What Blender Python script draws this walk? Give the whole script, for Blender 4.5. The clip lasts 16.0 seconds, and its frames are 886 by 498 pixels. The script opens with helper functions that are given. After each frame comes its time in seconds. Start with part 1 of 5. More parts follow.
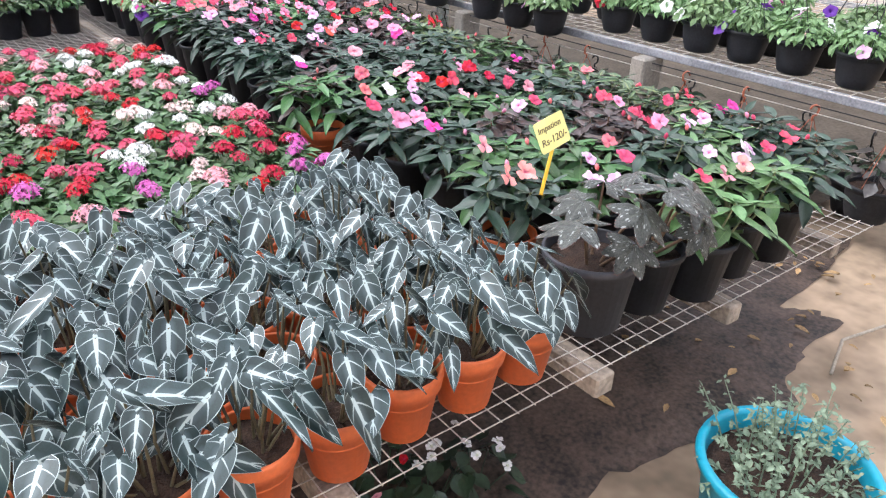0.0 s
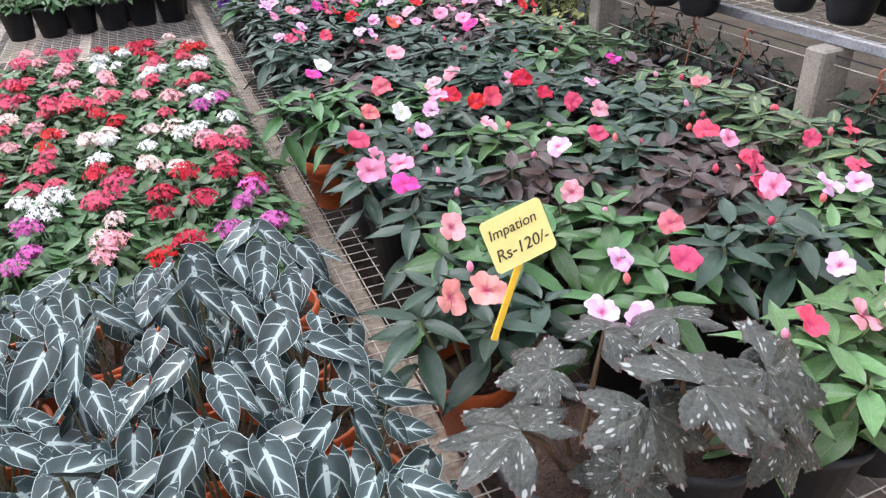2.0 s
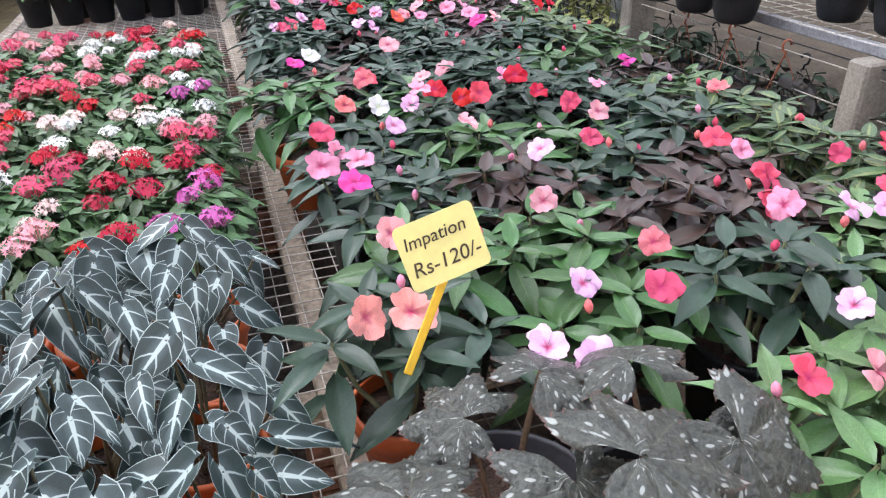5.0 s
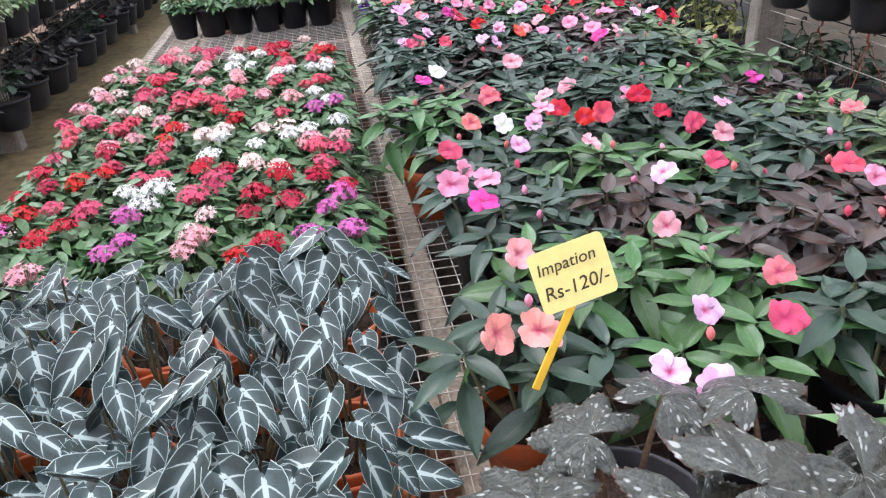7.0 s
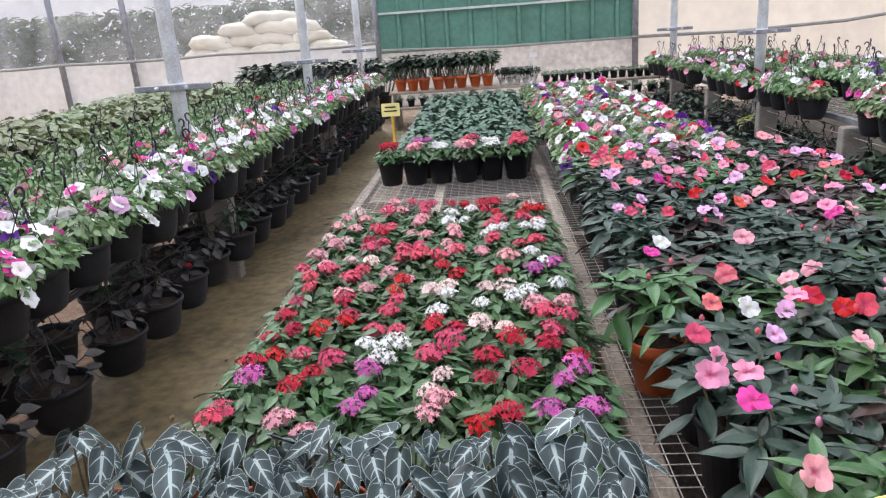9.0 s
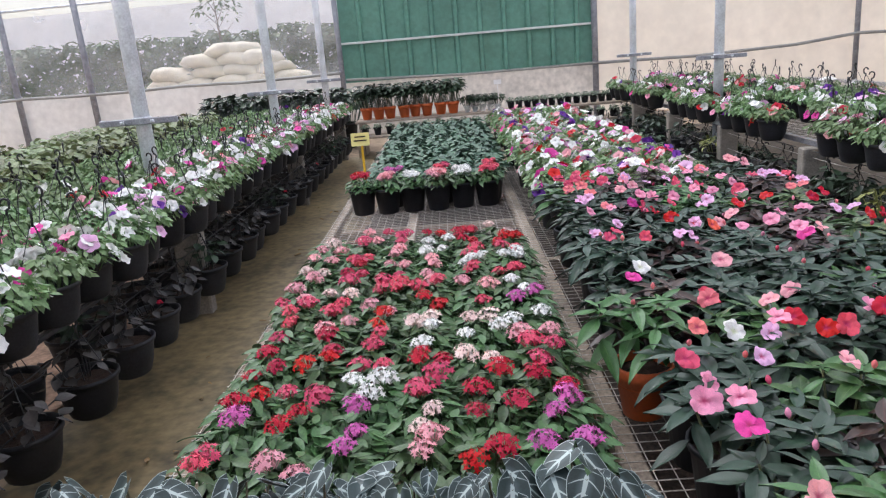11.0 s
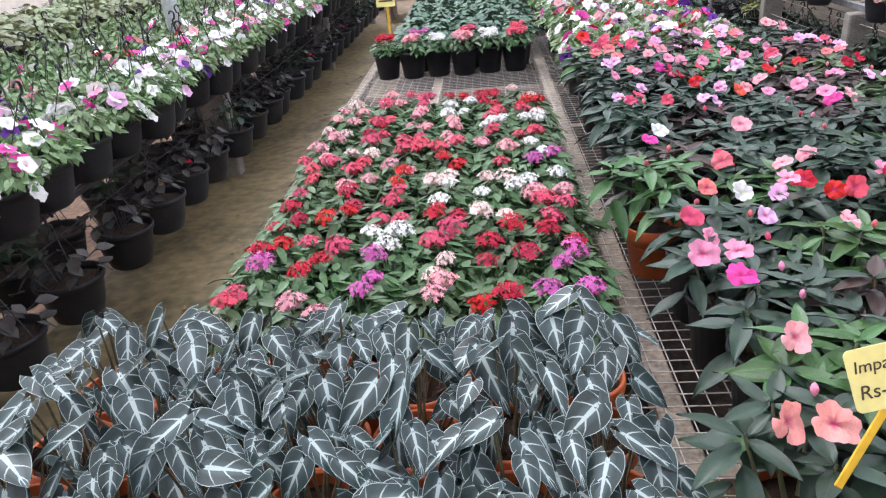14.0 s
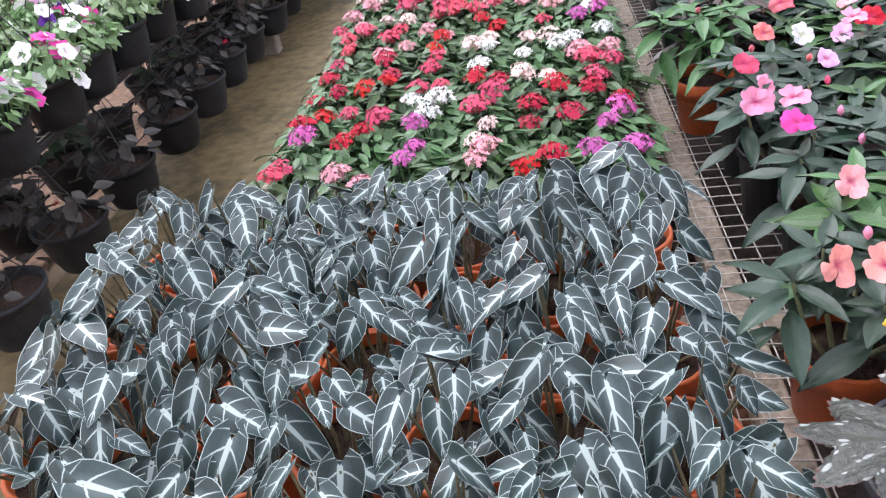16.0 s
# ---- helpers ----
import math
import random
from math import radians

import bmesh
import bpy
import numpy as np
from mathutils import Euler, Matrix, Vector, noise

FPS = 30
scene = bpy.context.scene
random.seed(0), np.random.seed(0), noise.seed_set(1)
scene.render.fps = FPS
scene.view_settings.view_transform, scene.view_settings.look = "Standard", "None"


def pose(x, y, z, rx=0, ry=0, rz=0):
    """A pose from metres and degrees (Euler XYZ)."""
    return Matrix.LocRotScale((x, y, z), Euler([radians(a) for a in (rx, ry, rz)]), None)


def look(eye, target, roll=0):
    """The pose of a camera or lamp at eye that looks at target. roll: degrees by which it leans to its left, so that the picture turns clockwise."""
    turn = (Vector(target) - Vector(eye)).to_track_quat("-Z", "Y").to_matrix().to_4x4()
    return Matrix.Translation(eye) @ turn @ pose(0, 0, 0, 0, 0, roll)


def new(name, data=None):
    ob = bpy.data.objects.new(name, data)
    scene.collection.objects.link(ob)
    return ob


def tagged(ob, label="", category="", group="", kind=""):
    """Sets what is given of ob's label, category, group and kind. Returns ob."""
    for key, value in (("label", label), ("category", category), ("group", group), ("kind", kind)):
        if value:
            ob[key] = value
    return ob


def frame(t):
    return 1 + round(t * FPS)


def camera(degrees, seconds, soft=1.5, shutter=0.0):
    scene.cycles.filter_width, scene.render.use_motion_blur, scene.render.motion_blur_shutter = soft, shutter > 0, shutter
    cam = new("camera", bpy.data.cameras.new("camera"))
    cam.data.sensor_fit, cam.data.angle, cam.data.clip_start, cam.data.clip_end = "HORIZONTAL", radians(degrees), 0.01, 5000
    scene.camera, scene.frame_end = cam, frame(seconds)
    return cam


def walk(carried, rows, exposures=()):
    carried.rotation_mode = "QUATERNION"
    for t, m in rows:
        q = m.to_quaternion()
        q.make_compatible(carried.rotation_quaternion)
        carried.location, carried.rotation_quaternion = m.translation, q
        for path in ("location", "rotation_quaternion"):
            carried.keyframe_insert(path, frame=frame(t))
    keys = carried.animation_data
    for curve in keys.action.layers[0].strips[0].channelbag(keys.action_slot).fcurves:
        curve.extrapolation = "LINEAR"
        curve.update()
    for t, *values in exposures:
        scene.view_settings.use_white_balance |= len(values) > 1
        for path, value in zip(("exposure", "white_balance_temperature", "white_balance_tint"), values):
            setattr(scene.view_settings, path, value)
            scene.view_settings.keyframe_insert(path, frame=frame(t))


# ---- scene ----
cam = camera(64.1, 16.0, soft=1.2)
PATH = [
    (0, (-1.37, -0.789, 1.727), (-0.274, 0.594, 0.784), 2.3),
    (0.5, (-1.067, -0.703, 1.727), (0.014, 0.69, 0.782), -0.8),
    (1, (-0.817, -0.512, 1.721), (0.325, 0.796, 0.73), 2.0),
    (1.5, (-0.546, -0.41, 1.686), (0.273, 1.146, 0.734), 2.4),
    (2, (-0.372, -0.335, 1.658), (0.243, 1.272, 0.639), -2.7),
    (2.5, (-0.295, -0.238, 1.612), (0.367, 1.333, 0.566), -1.2),
    (3, (-0.207, -0.23, 1.581), (0.349, 1.369, 0.516), -3.9),
    (3.5, (-0.164, -0.211, 1.552), (0.405, 1.37, 0.467), -1.1),
    (4, (-0.141, -0.215, 1.547), (0.419, 1.418, 0.537), -1.6),
    (4.2, (-0.133, -0.213, 1.543), (0.421, 1.435, 0.554), -1.9),
    (6.3, (-0.129, -0.21, 1.532), (0.344, 1.439, 0.504), -0.2),
    (6.5, (-0.14, -0.214, 1.554), (0.281, 1.437, 0.506), -1.7),
    (7, (-0.185, -0.26, 1.613), (0.053, 1.469, 0.636), -4.1),
    (7.5, (-0.267, -0.249, 1.655), (-0.262, 1.532, 0.745), -4.4),
    (8, (-0.367, -0.247, 1.707), (-0.502, 1.608, 0.972), -2.9),
    (8.5, (-0.396, -0.244, 1.729), (-0.553, 1.648, 1.1), -3.5),
    (9, (-0.422, -0.208, 1.72), (-0.569, 1.694, 1.121), -4.1),
    (9.2, (-0.414, -0.211, 1.718), (-0.571, 1.697, 1.137), -4.5),
    (11.5, (-0.507, -0.189, 1.748), (-0.53, 1.74, 1.22), -4.5),
    (12, (-0.526, -0.206, 1.756), (-0.554, 1.731, 1.257), -3.6),
    (12.5, (-0.464, -0.237, 1.741), (-0.497, 1.711, 1.287), -3.1),
    (13, (-0.441, -0.253, 1.722), (-0.464, 1.641, 1.081), -2.5),
    (13.5, (-0.437, -0.259, 1.722), (-0.528, 1.59, 0.965), -3.5),
    (14, (-0.436, -0.272, 1.71), (-0.588, 1.525, 0.846), -4.9),
    (14.5, (-0.435, -0.279, 1.687), (-0.708, 1.389, 0.617), -8.7),
    (15, (-0.434, -0.271, 1.675), (-0.716, 1.327, 0.506), -9.5),
    (15.5, (-0.432, -0.278, 1.673), (-0.732, 1.305, 0.489), -10.2),
    (16, (-0.425, -0.284, 1.683), (-0.734, 1.325, 0.537), -10.5),
]
walk(cam, [(t, look(eye, target, roll)) for t, eye, target, roll in PATH], exposures=[(0.0, 1.2, 5950, 12), (3.0, 0.95, 5950, 12), (7.5, 1.0, 5950, 12), (8.6, 0.66, 5950, 12), (12.6, 0.34, 5950, 12), (14.5, 0.97, 5950, 14), (16.0, 1.05, 5950, 15)])

# ---- light: bright overcast day through the plastic roof ----
world = bpy.data.worlds.new("overcast_day")
scene.world = world
world.use_nodes = True
_wn = world.node_tree.nodes
_sky = _wn.new("ShaderNodeTexSky")
_sky.sky_type, _sky.sun_disc = "NISHITA", False
_sky.sun_elevation, _sky.sun_rotation = radians(58), radians(-35)
_sky.air_density, _sky.dust_density, _sky.ozone_density = 1.0, 5.0, 1.0
world.node_tree.links.new(_sky.outputs["Color"], _wn["Background"].inputs["Color"])
_wn["Background"].inputs["Strength"].default_value = 0.15
sun = new("sun", bpy.data.lights.new("sun", "SUN"))
sun.data.energy, sun.data.angle, sun.data.color = 1.5, radians(40), (1.0, 0.97, 0.92)
sun.matrix_world = look((-4, 6, 9), (0, 0, 0))


# ---- materials ----
def mat(name, color, rough=0.6, metal=0.0, var=0.25, scale=8.0, bump=0.0, bscale=60.0, spec=0.5, trans=0.0, obj_var=0.0, hue=0.0):
    """Principled surface with stains at a large scale, grain at a small one and a bump."""
    m = bpy.data.materials.new(name)
    m.use_nodes = True
    n, l = m.node_tree.nodes, m.node_tree.links
    b = n["Principled BSDF"]
    b.inputs["Roughness"].default_value = rough
    b.inputs["Metallic"].default_value = metal
    b.inputs["Specular IOR Level"].default_value = spec
    tc = n.new("ShaderNodeTexCoord")
    n1, n2 = n.new("ShaderNodeTexNoise"), n.new("ShaderNodeTexNoise")
    n1.inputs["Scale"].default_value, n2.inputs["Scale"].default_value = scale, scale * 9
    n1.inputs["Detail"].default_value = 5
    for x in (n1, n2):
        l.new(tc.outputs["Object"], x.inputs["Vector"])
    add = n.new("ShaderNodeMath"); add.operation = "ADD"
    l.new(n1.outputs["Fac"], add.inputs[0]); l.new(n2.outputs["Fac"], add.inputs[1])
    mr = n.new("ShaderNodeMapRange")
    mr.inputs["From Min"].default_value, mr.inputs["From Max"].default_value = 0.7, 1.3
    mr.inputs["To Min"].default_value, mr.inputs["To Max"].default_value = 1 - var, 1 + var
    l.new(add.outputs[0], mr.inputs["Value"])
    hs = n.new("ShaderNodeHueSaturation")
    hs.inputs["Color"].default_value = (*color, 1)
    last = mr.outputs["Result"]
    if obj_var or hue:
        oi = n.new("ShaderNodeObjectInfo")
        r = n.new("ShaderNodeMapRange")
        r.inputs["To Min"].default_value, r.inputs["To Max"].default_value = 1 - obj_var, 1 + obj_var
        l.new(oi.outputs["Random"], r.inputs["Value"])
        mu = n.new("ShaderNodeMath"); mu.operation = "MULTIPLY"
        l.new(last, mu.inputs[0]); l.new(r.outputs["Result"], mu.inputs[1])
        last = mu.outputs[0]
        if hue:
            h = n.new("ShaderNodeMapRange")
            h.inputs["To Min"].default_value, h.inputs["To Max"].default_value = 0.5 - hue, 0.5 + hue
            l.new(oi.outputs["Random"], h.inputs["Value"]); l.new(h.outputs["Result"], hs.inputs["Hue"])
    l.new(last, hs.inputs["Value"])
    l.new(hs.outputs["Color"], b.inputs["Base Color"])
    if bump:
        nb = n.new("ShaderNodeTexNoise"); nb.inputs["Scale"].default_value = bscale; nb.inputs["Detail"].default_value = 4
        l.new(tc.outputs["Object"], nb.inputs["Vector"])
        bp = n.new("ShaderNodeBump"); bp.inputs["Strength"].default_value = bump; bp.inputs["Distance"].default_value = 0.01
        l.new(nb.outputs["Fac"], bp.inputs["Height"]); l.new(bp.outputs["Normal"], b.inputs["Normal"])
    if trans:
        t = n.new("ShaderNodeBsdfTranslucent"); mx = n.new("ShaderNodeMixShader")
        mx.inputs[0].default_value = trans
        l.new(hs.outputs["Color"], t.inputs["Color"])
        l.new(b.outputs[0], mx.inputs[1]); l.new(t.outputs[0], mx.inputs[2])
        l.new(mx.outputs[0], n["Material Output"].inputs["Surface"])
    m["hs"] = hs.name
    return m


def mathn(n, l, op, a, b=None, clamp=False):
    x = n.new("ShaderNodeMath"); x.operation = op; x.use_clamp = clamp
    for i, v in enumerate((a, b)):
        if v is None:
            continue
        if isinstance(v, (int, float)):
            x.inputs[i].default_value = v
        else:
            l.new(v, x.inputs[i])
    return x.outputs[0]


def veined(name, base, vein, mid=0.035, count=5.0, slope=1.7, width=0.10, edge=0.465, rough=0.38, strength=1.0, obj_var=0.25, halo=None):
    """Leaf with a midrib, side veins and margin in a second colour, laid out by the leaf's own UV."""
    m = mat(name, base, rough, var=0.25, scale=40, obj_var=obj_var, hue=0.012, spec=0.5)
    n, l = m.node_tree.nodes, m.node_tree.links
    b, hs = n["Principled BSDF"], n[m["hs"]]
    uv = n.new("ShaderNodeUVMap"); sp = n.new("ShaderNodeSeparateXYZ"); l.new(uv.outputs[0], sp.inputs[0])
    nz = n.new("ShaderNodeTexNoise"); nz.inputs["Scale"].default_value = 6; l.new(uv.outputs[0], nz.inputs["Vector"])
    wob = mathn(n, l, "MULTIPLY", mathn(n, l, "SUBTRACT", nz.outputs["Fac"], 0.5), 0.03)
    au = mathn(n, l, "ABSOLUTE", mathn(n, l, "SUBTRACT", sp.outputs["X"], 0.5))
    v = mathn(n, l, "ADD", sp.outputs["Y"], wob)
    ph = mathn(n, l, "FRACT", mathn(n, l, "SUBTRACT", mathn(n, l, "MULTIPLY", v, count), mathn(n, l, "MULTIPLY", au, slope * 2)))
    d = mathn(n, l, "ABSOLUTE", mathn(n, l, "SUBTRACT", ph, 0.5))
    wid = mathn(n, l, "SUBTRACT", width, mathn(n, l, "MULTIPLY", au, width * 1.7))
    side = mathn(n, l, "MULTIPLY", mathn(n, l, "SUBTRACT", wid, d), 22, True)
    midw = mathn(n, l, "SUBTRACT", mid * 1.5, mathn(n, l, "MULTIPLY", sp.outputs["Y"], mid * 0.9))
    rib = mathn(n, l, "MULTIPLY", mathn(n, l, "SUBTRACT", midw, au), 60, True)
    mar = mathn(n, l, "MULTIPLY", mathn(n, l, "SUBTRACT", au, edge), 60, True)
    al = mathn(n, l, "MULTIPLY", mathn(n, l, "MAXIMUM", mathn(n, l, "MAXIMUM", side, rib), mar), strength)
    ground = hs.outputs["Color"]
    if halo:  # silvery bloom that fades out from the veins
        near = mathn(n, l, "MULTIPLY", mathn(n, l, "SUBTRACT", mathn(n, l, "MULTIPLY", wid, 3.0), d), 3.0, True)
        core = mathn(n, l, "MULTIPLY", mathn(n, l, "SUBTRACT", mid * 4.5, au), 5.0, True)
        hx = n.new("ShaderNodeMix"); hx.data_type = "RGBA"; hx.inputs[7].default_value = (*halo, 1)
        l.new(mathn(n, l, "MAXIMUM", near, core), hx.inputs[0]); l.new(ground, hx.inputs[6])
        ground = hx.outputs[2]
    mx = n.new("ShaderNodeMix"); mx.data_type = "RGBA"
    mx.inputs[7].default_value = (*vein, 1)
    l.new(al, mx.inputs[0]); l.new(ground, mx.inputs[6]); l.new(mx.outputs[2], b.inputs["Base Color"])
    return m


def spotted(name, base, spot, vein):
    """Dark begonia leaf: silver dashes between paler veins that run out along its seven lobes."""
    m = mat(name, base, 0.36, var=0.5, scale=22, bump=0.7, bscale=70, spec=0.45)
    n, l = m.node_tree.nodes, m.node_tree.links
    b, hs = n["Principled BSDF"], n[m["hs"]]
    uv = n.new("ShaderNodeUVMap"); sp = n.new("ShaderNodeSeparateXYZ"); l.new(uv.outputs[0], sp.inputs[0])
    lob = mathn(n, l, "ABSOLUTE", mathn(n, l, "SUBTRACT", mathn(n, l, "FRACT", mathn(n, l, "MULTIPLY", sp.outputs["X"], 7.0)), 0.5))
    ribw = mathn(n, l, "SUBTRACT", 0.085, mathn(n, l, "MULTIPLY", sp.outputs["Y"], 0.07))
    rib = mathn(n, l, "MULTIPLY", mathn(n, l, "SUBTRACT", ribw, lob), 14, True)
    side = mathn(n, l, "ABSOLUTE", mathn(n, l, "SUBTRACT", mathn(n, l, "FRACT", mathn(n, l, "SUBTRACT", mathn(n, l, "MULTIPLY", sp.outputs["Y"], 6.0), mathn(n, l, "MULTIPLY", lob, 3.0))), 0.5))
    sv = mathn(n, l, "MULTIPLY", mathn(n, l, "MULTIPLY", mathn(n, l, "SUBTRACT", 0.05, side), 12, True), 0.6)
    vx = n.new("ShaderNodeMix"); vx.data_type = "RGBA"; vx.inputs[7].default_value = (*vein, 1)
    l.new(mathn(n, l, "MAXIMUM", rib, sv), vx.inputs[0]); l.new(hs.outputs["Color"], vx.inputs[6])
    mp = n.new("ShaderNodeMapping"); mp.inputs["Scale"].default_value = (46, 5.5, 1)
    l.new(uv.outputs[0], mp.inputs["Vector"])
    vo = n.new("ShaderNodeTexVoronoi"); vo.inputs["Scale"].default_value = 1.0; l.new(mp.outputs[0], vo.inputs["Vector"])
    sc = n.new("ShaderNodeSeparateColor"); l.new(vo.outputs["Color"], sc.inputs[0])
    size = mathn(n, l, "SUBTRACT", mathn(n, l, "MULTIPLY", sc.outputs[0], 0.60), 0.12)
    dash = mathn(n, l, "MULTIPLY", mathn(n, l, "MULTIPLY", mathn(n, l, "SUBTRACT", size, vo.outputs["Distance"]), 9, True), 0.85)
    mx = n.new("ShaderNodeMix"); mx.data_type = "RGBA"; mx.inputs[7].default_value = (*spot, 1)
    l.new(dash, mx.inputs[0]); l.new(vx.outputs[2], mx.inputs[6])
    rim = mathn(n, l, "MULTIPLY", mathn(n, l, "SUBTRACT", sp.outputs["Y"], 0.972), 30, True)
    rx = n.new("ShaderNodeMix"); rx.data_type = "RGBA"; rx.inputs[7].default_value = (0.13, 0.035, 0.03, 1)
    l.new(rim, rx.inputs[0]); l.new(mx.outputs[2], rx.inputs[6]); l.new(rx.outputs[2], b.inputs["Base Color"])
    return m


